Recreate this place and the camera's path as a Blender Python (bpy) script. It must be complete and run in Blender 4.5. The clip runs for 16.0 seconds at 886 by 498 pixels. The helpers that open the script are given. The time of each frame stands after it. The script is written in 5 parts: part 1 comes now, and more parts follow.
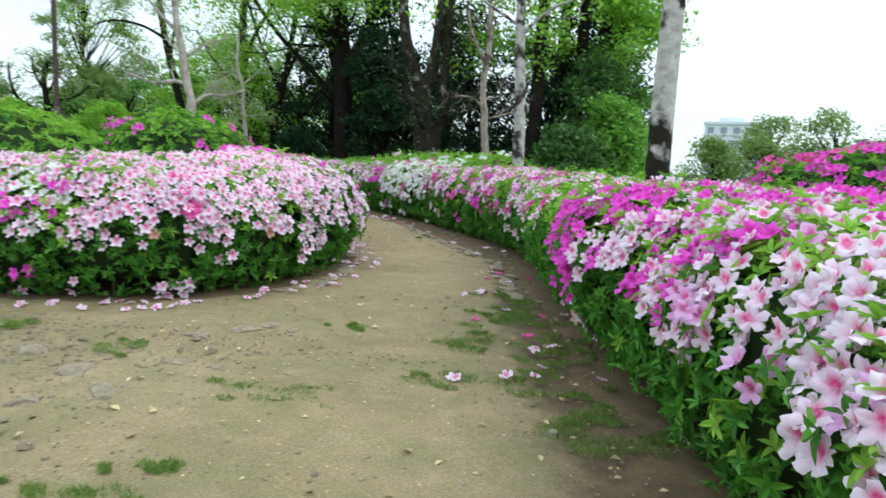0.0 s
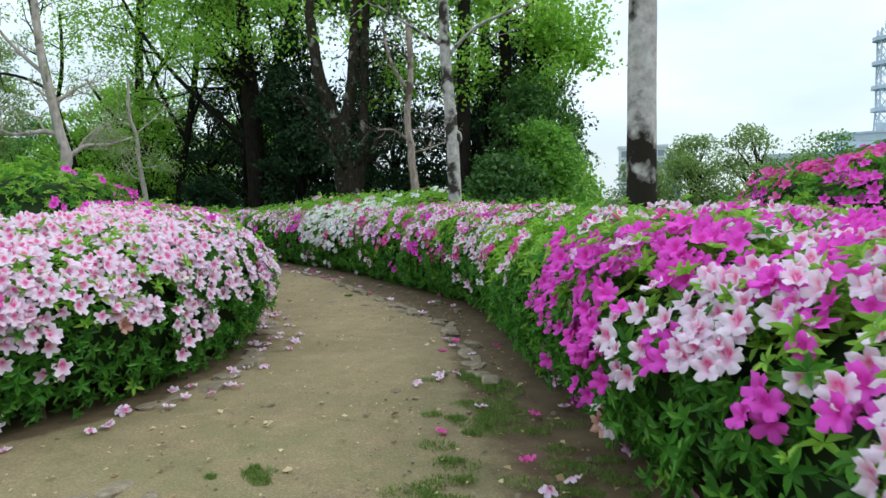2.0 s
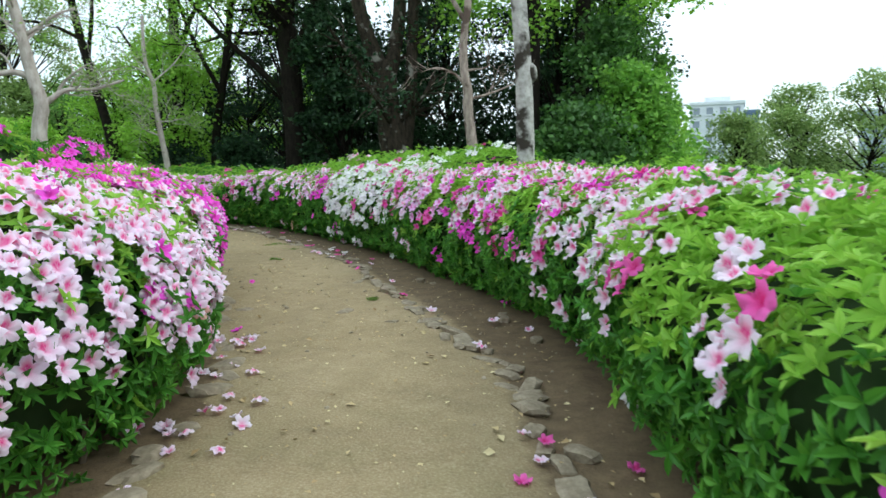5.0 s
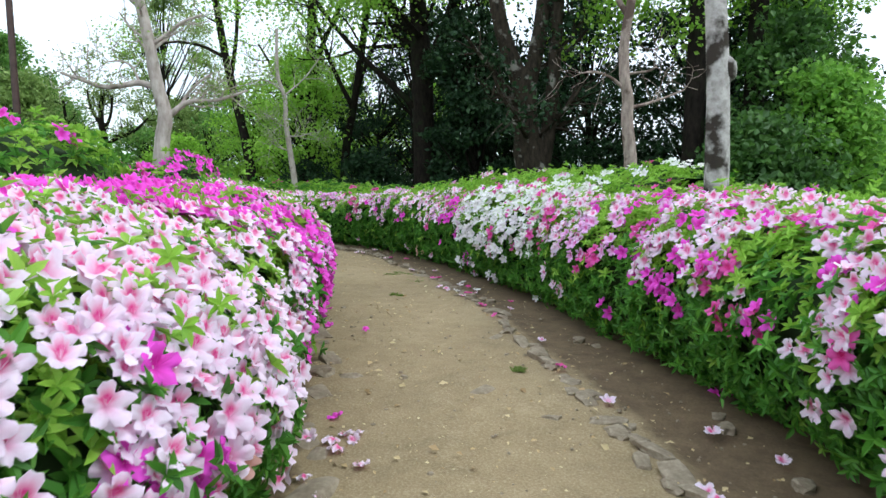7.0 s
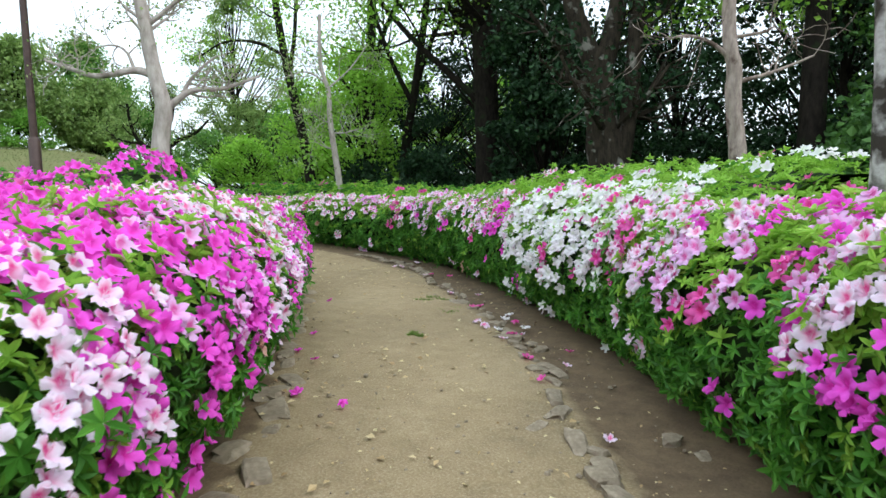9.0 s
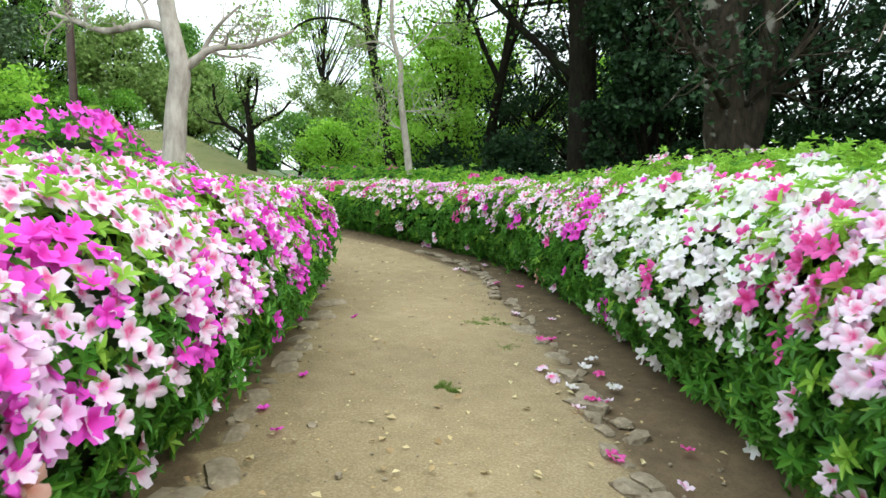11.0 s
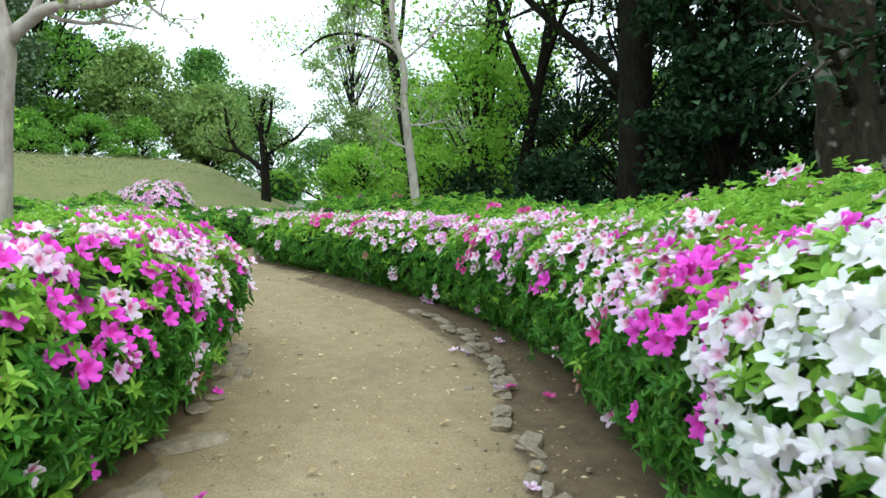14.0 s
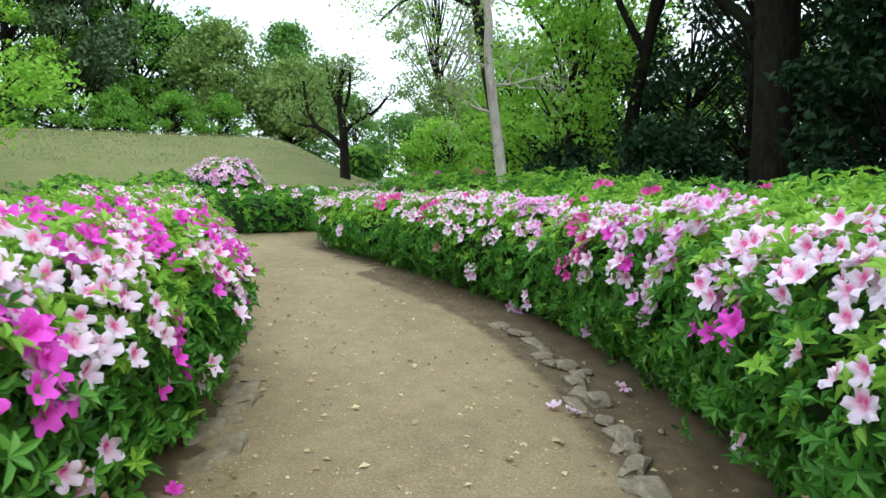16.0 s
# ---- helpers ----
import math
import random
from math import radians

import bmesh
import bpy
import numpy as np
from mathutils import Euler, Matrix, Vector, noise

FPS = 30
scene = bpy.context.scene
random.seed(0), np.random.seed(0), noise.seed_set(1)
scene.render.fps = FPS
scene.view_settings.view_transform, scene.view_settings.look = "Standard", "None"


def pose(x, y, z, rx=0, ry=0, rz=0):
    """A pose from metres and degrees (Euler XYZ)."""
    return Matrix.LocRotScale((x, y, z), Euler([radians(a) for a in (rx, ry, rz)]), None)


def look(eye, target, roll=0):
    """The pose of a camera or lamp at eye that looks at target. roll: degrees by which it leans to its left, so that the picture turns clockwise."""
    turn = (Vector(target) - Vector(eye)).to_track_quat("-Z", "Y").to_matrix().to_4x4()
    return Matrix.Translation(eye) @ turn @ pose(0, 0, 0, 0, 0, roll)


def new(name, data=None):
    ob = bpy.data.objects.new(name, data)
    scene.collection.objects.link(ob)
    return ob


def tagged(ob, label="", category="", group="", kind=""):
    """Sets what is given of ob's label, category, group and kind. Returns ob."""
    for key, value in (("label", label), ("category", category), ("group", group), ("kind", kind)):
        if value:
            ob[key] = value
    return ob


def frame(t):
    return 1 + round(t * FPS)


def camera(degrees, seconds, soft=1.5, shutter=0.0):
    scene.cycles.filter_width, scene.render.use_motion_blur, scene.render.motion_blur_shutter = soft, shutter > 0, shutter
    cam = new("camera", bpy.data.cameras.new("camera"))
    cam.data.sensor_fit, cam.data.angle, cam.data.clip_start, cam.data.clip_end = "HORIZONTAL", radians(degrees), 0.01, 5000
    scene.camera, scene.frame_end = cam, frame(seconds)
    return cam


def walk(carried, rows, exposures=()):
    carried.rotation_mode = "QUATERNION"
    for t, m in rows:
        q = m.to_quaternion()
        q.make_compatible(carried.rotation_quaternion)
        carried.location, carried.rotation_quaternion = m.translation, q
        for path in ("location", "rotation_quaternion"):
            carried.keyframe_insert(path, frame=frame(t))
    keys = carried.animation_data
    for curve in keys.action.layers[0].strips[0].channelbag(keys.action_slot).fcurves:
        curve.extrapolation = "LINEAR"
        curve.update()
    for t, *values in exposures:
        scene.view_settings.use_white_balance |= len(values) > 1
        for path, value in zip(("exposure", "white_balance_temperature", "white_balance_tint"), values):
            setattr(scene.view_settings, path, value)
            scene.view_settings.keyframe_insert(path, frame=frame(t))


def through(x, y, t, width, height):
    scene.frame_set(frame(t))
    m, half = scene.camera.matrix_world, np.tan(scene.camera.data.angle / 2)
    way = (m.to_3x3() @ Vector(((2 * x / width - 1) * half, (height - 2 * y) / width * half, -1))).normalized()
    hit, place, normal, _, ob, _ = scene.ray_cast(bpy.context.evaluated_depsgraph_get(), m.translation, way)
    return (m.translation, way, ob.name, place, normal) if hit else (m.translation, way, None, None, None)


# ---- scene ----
cam = camera(70.0, 16.0, soft=1.5, shutter=0.2)
PATH = [
    (0, (3.329, 3.991, 1.102), (2.586, 5.828, 0.831), 2.9),
    (0.5, (3.164, 4.238, 1.1), (2.705, 6.158, 0.785), 2.1),
    (1, (3.047, 4.574, 1.101), (2.603, 6.499, 0.793), 0.7),
    (1.5, (2.873, 4.909, 1.115), (2.399, 6.838, 0.876), 0.3),
    (2, (2.746, 5.315, 1.106), (2.205, 7.235, 0.958), -1.2),
    (2.5, (2.568, 5.707, 1.104), (2.099, 7.643, 0.931), -0.7),
    (3, (2.458, 6.107, 1.091), (2.075, 8.057, 0.868), -1.8),
    (3.5, (2.348, 6.54, 1.077), (1.932, 8.478, 0.813), -1.3),
    (4, (2.259, 6.92, 1.092), (1.841, 8.856, 0.816), -1.2),
    (4.5, (2.164, 7.326, 1.096), (1.516, 9.197, 0.81), -1.7),
    (5, (1.978, 7.704, 1.113), (1.269, 9.555, 0.843), -1.0),
    (5.2, (1.918, 7.864, 1.098), (1.036, 9.637, 0.818), -1.7),
    (7.3, (1.108, 9.062, 1.159), (0.018, 10.729, 0.974), -0.6),
    (7.5, (1.062, 9.213, 1.164), (-0.062, 10.859, 0.995), -0.9),
    (8, (0.875, 9.613, 1.133), (-0.328, 11.195, 0.907), -0.4),
    (8.5, (0.748, 10.003, 1.151), (-0.456, 11.584, 0.927), -1.2),
    (8.7, (0.675, 10.196, 1.154), (-0.55, 11.762, 0.936), -1.1),
    (10.8, (-0.172, 11.687, 1.111), (-1.59, 13.078, 0.879), 0.2),
    (11, (-0.281, 11.839, 1.107), (-1.743, 13.182, 0.863), 0.6),
    (11.5, (-0.513, 12.128, 1.128), (-1.996, 13.439, 0.847), 0.7),
    (12, (-0.759, 12.496, 1.132), (-2.274, 13.787, 0.932), 0.0),
    (12.5, (-1.005, 12.821, 1.127), (-2.57, 14.051, 0.928), 0.4),
    (13, (-1.243, 13.216, 1.11), (-2.806, 14.455, 0.963), -0.5),
    (13.5, (-1.543, 13.538, 1.1), (-3.094, 14.788, 0.926), 1.1),
    (14, (-1.835, 13.801, 1.112), (-3.395, 15.043, 0.956), 0.0),
    (14.5, (-2.183, 14.062, 1.115), (-3.932, 15.03, 1.068), 0.7),
    (15, (-2.47, 14.278, 1.116), (-4.181, 15.311, 1.045), 0.4),
    (15.5, (-2.785, 14.5, 1.114), (-4.505, 15.512, 0.987), 0.3),
    (16, (-3.084, 14.739, 1.115), (-4.794, 15.75, 0.887), -0.3),
]
walk(cam, [(t, look(eye, target, roll)) for t, eye, target, roll in PATH],
     [(0, 0.15, 6350, 1), (1.5, 0.05, 6350, 2), (2.5, -0.32, 6350, 3), (4.0, -0.3, 6350, 3), (4.5, 0.0, 6350, 0), (5.2, 0.2, 6350, 0),
      (7.5, 0.25, 6350, 9), (8.7, 0.3, 6350, 7), (10.8, 0.62, 6800, 2), (11.6, 0.66, 6750, 2), (12.2, 0.68, 6400, 4), (13, 0.62, 6350, 1), (16, 0.47, 6350, 4)])

# ---- light ----
SUN_AZ, SUN_EL = 1.35, 0.85
world = bpy.data.worlds.new("overcast")
scene.world = world
world.use_nodes = True
wn, wl = world.node_tree.nodes, world.node_tree.links
wn.clear()
w_out = wn.new("ShaderNodeOutputWorld")
w_bg = wn.new("ShaderNodeBackground")
w_sky = wn.new("ShaderNodeTexSky")
w_sky.sky_type, w_sky.sun_disc = "NISHITA", False
w_sky.sun_elevation, w_sky.sun_rotation = SUN_EL, SUN_AZ
w_scale = wn.new("ShaderNodeVectorMath")
w_scale.operation = "SCALE"
w_scale.inputs["Scale"].default_value = 0.13
w_co = wn.new("ShaderNodeTexCoord")
w_map = wn.new("ShaderNodeMapping")
w_map.inputs["Scale"].default_value = (2.0, 2.0, 6.0)
w_noise = wn.new("ShaderNodeTexNoise")
w_noise.inputs["Scale"].default_value = 1.6
w_noise.inputs["Detail"].default_value = 5.0
w_ramp = wn.new("ShaderNodeMapRange")
w_ramp.inputs["From Min"].default_value, w_ramp.inputs["From Max"].default_value = 0.3, 0.7
w_ramp.inputs["To Min"].default_value, w_ramp.inputs["To Max"].default_value = 0.6, 1.0
w_mix = wn.new("ShaderNodeMix")
w_mix.data_type = "RGBA"
w_mix.inputs[7].default_value = (1.06, 1.16, 1.27, 1)
wl.new(w_co.outputs["Generated"], w_map.inputs["Vector"])
wl.new(w_map.outputs["Vector"], w_noise.inputs["Vector"])
wl.new(w_noise.outputs["Fac"], w_ramp.inputs["Value"])
wl.new(w_ramp.outputs["Result"], w_mix.inputs["Factor"])
wl.new(w_sky.outputs["Color"], w_scale.inputs[0])
wl.new(w_scale.outputs["Vector"], w_mix.inputs[6])
# an overcast sky grows brighter from the horizon to the zenith
w_sep = wn.new("ShaderNodeSeparateXYZ")
w_rise = wn.new("ShaderNodeMapRange")
w_rise.inputs["From Min"].default_value, w_rise.inputs["From Max"].default_value = 0.0, 1.0
w_rise.inputs["To Min"].default_value, w_rise.inputs["To Max"].default_value = 0.95, 1.9
w_dome = wn.new("ShaderNodeVectorMath")
w_dome.operation = "SCALE"
wl.new(w_co.outputs["Generated"], w_sep.inputs[0])
wl.new(w_sep.outputs["Z"], w_rise.inputs["Value"])
wl.new(w_mix.outputs[2], w_dome.inputs[0])
wl.new(w_rise.outputs["Result"], w_dome.inputs["Scale"])
wl.new(w_dome.outputs["Vector"], w_bg.inputs["Color"])
wl.new(w_bg.outputs["Background"], w_out.inputs["Surface"])
w_bg.inputs["Strength"].default_value = 1.0

sun_data = bpy.data.lights.new("sun", "SUN")
sun_data.energy, sun_data.angle, sun_data.color = 0.8, radians(22), (1.0, 0.97, 0.92)
sun = new("sun", sun_data)
sun.matrix_world = look((0, 0, 30), (-math.sin(SUN_AZ) * 30 / math.tan(SUN_EL), -math.cos(SUN_AZ) * 30 / math.tan(SUN_EL), 0))


# ---- materials ----
def material(name):
    m = bpy.data.materials.new(name)
    m.use_nodes = True
    return m, m.node_tree.nodes, m.node_tree.links, m.node_tree.nodes["Principled BSDF"]


def ramp(n, l, fac, stops):
    r = n.new("ShaderNodeValToRGB")
    e = r.color_ramp.elements
    e[0].position, e[0].color = stops[0][0], (*stops[0][1], 1)
    e[1].position, e[1].color = stops[-1][0], (*stops[-1][1], 1)
    for p, c in stops[1:-1]:
        x = e.new(p)
        x.color = (*c, 1)
    l.new(fac, r.inputs["Fac"])
    return r.outputs["Color"]


def noise_tex(n, l, scale, detail=4.0, rough=0.55, coord="Object"):
    c = n.new("ShaderNodeTexCoord")
    t = n.new("ShaderNodeTexNoise")
    t.inputs["Scale"].default_value = scale
    t.inputs["Detail"].default_value = detail
    t.inputs["Roughness"].default_value = rough
    l.new(c.outputs[coord], t.inputs["Vector"])
    return t.outputs["Fac"]


def mixed(n, l, fac, a, b, blend="MIX"):
    m = n.new("ShaderNodeMix")
    m.data_type, m.blend_type = "RGBA", blend
    for v, k in ((fac, 0), (a, 6), (b, 7)):
        if isinstance(v, (float, int)):
            m.inputs[k].default_value = v
        elif isinstance(v, tuple):
            m.inputs[k].default_value = (*v, 1)
        else:
            l.new(v, m.inputs[k])
    return m.outputs[2]


def bumped(n, l, bsdf, height, strength, distance=0.01):
    b = n.new("ShaderNodeBump")
    b.inputs["Strength"].default_value, b.inputs["Distance"].default_value = strength, distance
    l.new(height, b.inputs["Height"])
    l.new(b.outputs["Normal"], bsdf.inputs["Normal"])


def leafy(name, stops, rough=0.5, through=0.3, spec=0.35, patch=2.0):
    """Leaves: colour varies from leaf to leaf and from patch to patch, some light passes through."""
    m, n, l, p = material(name)
    geo = n.new("ShaderNodeNewGeometry")
    ns = noise_tex(n, l, patch, 2.0)
    add = n.new("ShaderNodeMath")
    add.operation = "MULTIPLY_ADD"
    add.inputs[1].default_value = 0.6
    l.new(geo.outputs["Random Per Island"], add.inputs[0])
    sub = n.new("ShaderNodeMath")
    sub.operation = "MULTIPLY"
    sub.inputs[1].default_value = 0.4
    l.new(ns, sub.inputs[0])
    l.new(sub.outputs[0], add.inputs[2])
    col = ramp(n, l, add.outputs[0], stops)
    l.new(col, p.inputs["Base Color"])
    p.inputs["Roughness"].default_value = rough
    p.inputs["Specular IOR Level"].default_value = spec
    tr = n.new("ShaderNodeBsdfTranslucent")
    l.new(col, tr.inputs["Color"])
    mx = n.new("ShaderNodeMixShader")
    mx.inputs["Fac"].default_value = through
    l.new(p.outputs["BSDF"], mx.inputs[1])
    l.new(tr.outputs["BSDF"], mx.inputs[2])
    l.new(mx.outputs["Shader"], n["Material Output"].inputs["Surface"])
    return m


def petal(name, body, rim, blotch, amount):
    """Petals: the pigment runs from throat to rim, with a flecked blotch on the upper lobes."""
    m, n, l, p = material(name)
    rad = n.new("ShaderNodeAttribute")
    rad.attribute_name = "rad"
    blo = n.new("ShaderNodeAttribute")
    blo.attribute_name = "blotch"
    info = n.new("ShaderNodeObjectInfo")
    geo = n.new("ShaderNodeNewGeometry")
    base = ramp(n, l, rad.outputs["Fac"], [(0.0, body), (0.3, tuple(0.4 * a + 0.6 * b for a, b in zip(body, rim))), (0.6, rim)])
    rnd = n.new("ShaderNodeMath")
    rnd.operation = "ADD"
    l.new(info.outputs["Random"], rnd.inputs[0])
    l.new(geo.outputs["Random Per Island"], rnd.inputs[1])
    var = ramp(n, l, rnd.outputs[0], [(0.0, (0.86, 0.84, 0.87)), (0.5, (1, 1, 1)), (1.0, (1.0, 0.93, 0.97))])
    col = mixed(n, l, 1.0, base, var, "MULTIPLY")
    vein = ramp(n, l, noise_tex(n, l, 55.0, 3.0, 0.6), [(0.35, (0.93, 0.89, 0.92)), (0.6, (1, 1, 1))])
    col = mixed(n, l, 0.8, col, vein, "MULTIPLY")
    fleck = noise_tex(n, l, 90.0, 2.0)
    f = n.new("ShaderNodeMath")
    f.operation = "MULTIPLY"
    l.new(blo.outputs["Fac"], f.inputs[0])
    g = n.new("ShaderNodeMath")
    g.operation = "MULTIPLY_ADD"
    g.inputs[1].default_value, g.inputs[2].default_value = 0.7, amount * 0.75
    l.new(fleck, g.inputs[0])
    l.new(g.outputs[0], f.inputs[1])
    f.use_clamp = True
    col = mixed(n, l, f.outputs[0], col, blotch)
    l.new(col, p.inputs["Base Color"])
    p.inputs["Roughness"].default_value = 0.6
    p.inputs["Specular IOR Level"].default_value = 0.2
    tr = n.new("ShaderNodeBsdfTranslucent")
    l.new(col, tr.inputs["Color"])
    mx = n.new("ShaderNodeMixShader")
    mx.inputs["Fac"].default_value = 0.35
    l.new(p.outputs["BSDF"], mx.inputs[1])
    l.new(tr.outputs["BSDF"], mx.inputs[2])
    l.new(mx.outputs["Shader"], n["Material Output"].inputs["Surface"])
    return m


def bark(name, dark, light, scale=6.0, lichen=None, cover=0.5, bump=0.5, stretch=0.35, foot=0.0):
    m, n, l, p = material(name)
    c = n.new("ShaderNodeTexCoord")
    mp = n.new("ShaderNodeMapping")
    mp.inputs["Scale"].default_value = (1, 1, stretch)
    l.new(c.outputs["Object"], mp.inputs["Vector"])
    t = n.new("ShaderNodeTexNoise")
    t.inputs["Scale"].default_value, t.inputs["Detail"].default_value, t.inputs["Roughness"].default_value = scale * 3, 6, 0.65
    l.new(mp.outputs["Vector"], t.inputs["Vector"])
    col = ramp(n, l, t.outputs["Fac"], [(0.3, dark), (0.7, light)])
    p.inputs["Specular IOR Level"].default_value = 0.12
    if lichen:
        t2 = n.new("ShaderNodeTexNoise")
        t2.inputs["Scale"].default_value, t2.inputs["Detail"].default_value = scale * 0.8, 5
        l.new(c.outputs["Object"], t2.inputs["Vector"])
        fac = t2.outputs["Fac"]
        if foot:
            sep = n.new("ShaderNodeSeparateXYZ")
            l.new(c.outputs["Object"], sep.inputs[0])
            low = n.new("ShaderNodeMapRange")
            low.inputs["From Min"].default_value, low.inputs["From Max"].default_value = 1.4, 1.75
            low.inputs["To Min"].default_value, low.inputs["To Max"].default_value = foot, 0.0
            l.new(sep.outputs["Z"], low.inputs["Value"])
            both = n.new("ShaderNodeMath")
            l.new(fac, both.inputs[0])
            l.new(low.outputs["Result"], both.inputs[1])
            fac = both.outputs[0]
        mask = ramp(n, l, fac, [(cover - 0.04, (0, 0, 0)), (cover + 0.04, (1, 1, 1))])
        col = mixed(n, l, mask, col, lichen)
    l.new(col, p.inputs["Base Color"])
    p.inputs["Roughness"].default_value = 0.9
    bumped(n, l, p, t.outputs["Fac"], bump, 0.02)
    return m


M_LEAF = leafy("azalea_leaf", [(0.1, (0.04, 0.14, 0.018)), (0.5, (0.085, 0.27, 0.032)), (0.9, (0.18, 0.42, 0.055))], patch=3.0, through=0.35)
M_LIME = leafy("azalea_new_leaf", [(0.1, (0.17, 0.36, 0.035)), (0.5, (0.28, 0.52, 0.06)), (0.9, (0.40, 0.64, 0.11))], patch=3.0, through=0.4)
# near-black shell colour: the shade between the leaves is put into it
M_CORE = leafy("azalea_shade_core", [(0.2, (0.012, 0.03, 0.01)), (0.8, (0.03, 0.05, 0.018))], rough=0.9, through=0.0, spec=0.1, patch=25.0)
# evergreen green held near black, taking in the shade under the grove
M_DARKLEAF = leafy("shaded_evergreen_leaf", [(0.1, (0.010, 0.028, 0.012)), (0.5, (0.02, 0.05, 0.02)), (0.9, (0.04, 0.085, 0.03))], rough=0.5, through=0.12, spec=0.15)
M_MIDLEAF = leafy("broad_leaf", [(0.1, (0.06, 0.15, 0.03)), (0.5, (0.12, 0.28, 0.05)), (0.9, (0.23, 0.42, 0.08))], through=0.4)
M_BRIGHT = leafy("spring_leaf", [(0.1, (0.17, 0.36, 0.03)), (0.5, (0.28, 0.54, 0.06)), (0.9, (0.44, 0.68, 0.11))], through=0.5)
M_SPRING = leafy("young_broad_leaf", [(0.1, (0.09, 0.22, 0.03)), (0.5, (0.17, 0.38, 0.05)), (0.9, (0.28, 0.52, 0.08))], through=0.45)
# darker copy of broad_leaf with the grove edge's shade put into the colour
M_SHADE = leafy("shaded_broad_leaf", [(0.1, (0.03, 0.08, 0.018)), (0.5, (0.06, 0.15, 0.03)), (0.9, (0.12, 0.25, 0.05))], through=0.3)
M_OLIVE = leafy("olive_leaf", [(0.1, (0.12, 0.20, 0.05)), (0.5, (0.22, 0.34, 0.09)), (0.9, (0.35, 0.46, 0.15))], through=0.4)
M_PINE = leafy("pine_needles", [(0.1, (0.05, 0.09, 0.045)), (0.5, (0.09, 0.15, 0.07)), (0.9, (0.14, 0.2, 0.09))], through=0.1)
M_GRASS = leafy("grass_blade", [(0.1, (0.10, 0.16, 0.03)), (0.5, (0.16, 0.26, 0.05)), (0.9, (0.24, 0.34, 0.08))], through=0.3)
M_LAWN = leafy("lawn_blade", [(0.1, (0.09, 0.13, 0.035)), (0.5, (0.15, 0.18, 0.06)), (0.9, (0.24, 0.22, 0.1))], through=0.2, patch=1.0)
M_DRY = leafy("dry_leaf", [(0.1, (0.2, 0.12, 0.05)), (0.5, (0.45, 0.33, 0.16)), (0.9, (0.62, 0.55, 0.32))], through=0.1)
P_PALE = petal("pale_pink_petal", (0.90, 0.63, 0.82), (0.91, 0.83, 0.925), (0.82, 0.04, 0.28), 0.85)
P_WHITE = petal("white_petal", (0.82, 0.86, 0.80), (0.88, 0.9, 0.89), (0.75, 0.82, 0.55), 0.25)
P_MAG = petal("magenta_petal", (0.83, 0.045, 0.55), (0.9, 0.12, 0.74), (0.6, 0.0, 0.26), 0.5)
P_ROSE = petal("rose_petal", (0.80, 0.05, 0.34), (0.84, 0.15, 0.50), (0.62, 0.0, 0.12), 0.5)
P_RED = petal("crimson_petal", (0.7, 0.02, 0.08), (0.78, 0.05, 0.16), (0.5, 0.0, 0.03), 0.4)
P_MIX = petal("striped_petal", (0.84, 0.38, 0.74), (0.87, 0.57, 0.87), (0.72, 0.03, 0.3), 0.7)
P_WILT = petal("wilted_petal", (0.62, 0.26, 0.16), (0.72, 0.45, 0.36), (0.5, 0.15, 0.06), 0.4)
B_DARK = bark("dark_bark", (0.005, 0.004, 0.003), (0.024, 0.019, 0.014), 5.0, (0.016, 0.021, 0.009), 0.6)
B_MOSS = bark("mossy_bark", (0.012, 0.01, 0.007), (0.055, 0.043, 0.03), 5.0, (0.2, 0.19, 0.16), 0.62)
B_LICHEN = bark("dark_lichened_bark", (0.28, 0.26, 0.24), (0.58, 0.56, 0.53), 4.0, (0.022, 0.019, 0.014), 0.6, 0.4, 1.0, 0.13)
B_PALE = bark("pale_bark", (0.26, 0.22, 0.19), (0.52, 0.47, 0.42), 5.0, (0.2, 0.17, 0.14), 0.66, 0.3)
B_BIRCH = bark("blotched_bark", (0.25, 0.23, 0.21), (0.55, 0.53, 0.50), 4.5, (0.045, 0.037, 0.03), 0.53, 0.5, 1.0)
B_ROSY = bark("rosy_bark", (0.17, 0.13, 0.11), (0.44, 0.36, 0.31), 6.0, (0.12, 0.085, 0.07), 0.55, 0.5)
B_TWIG = bark("brown_twig", (0.06, 0.045, 0.03), (0.16, 0.12, 0.085), 8.0)


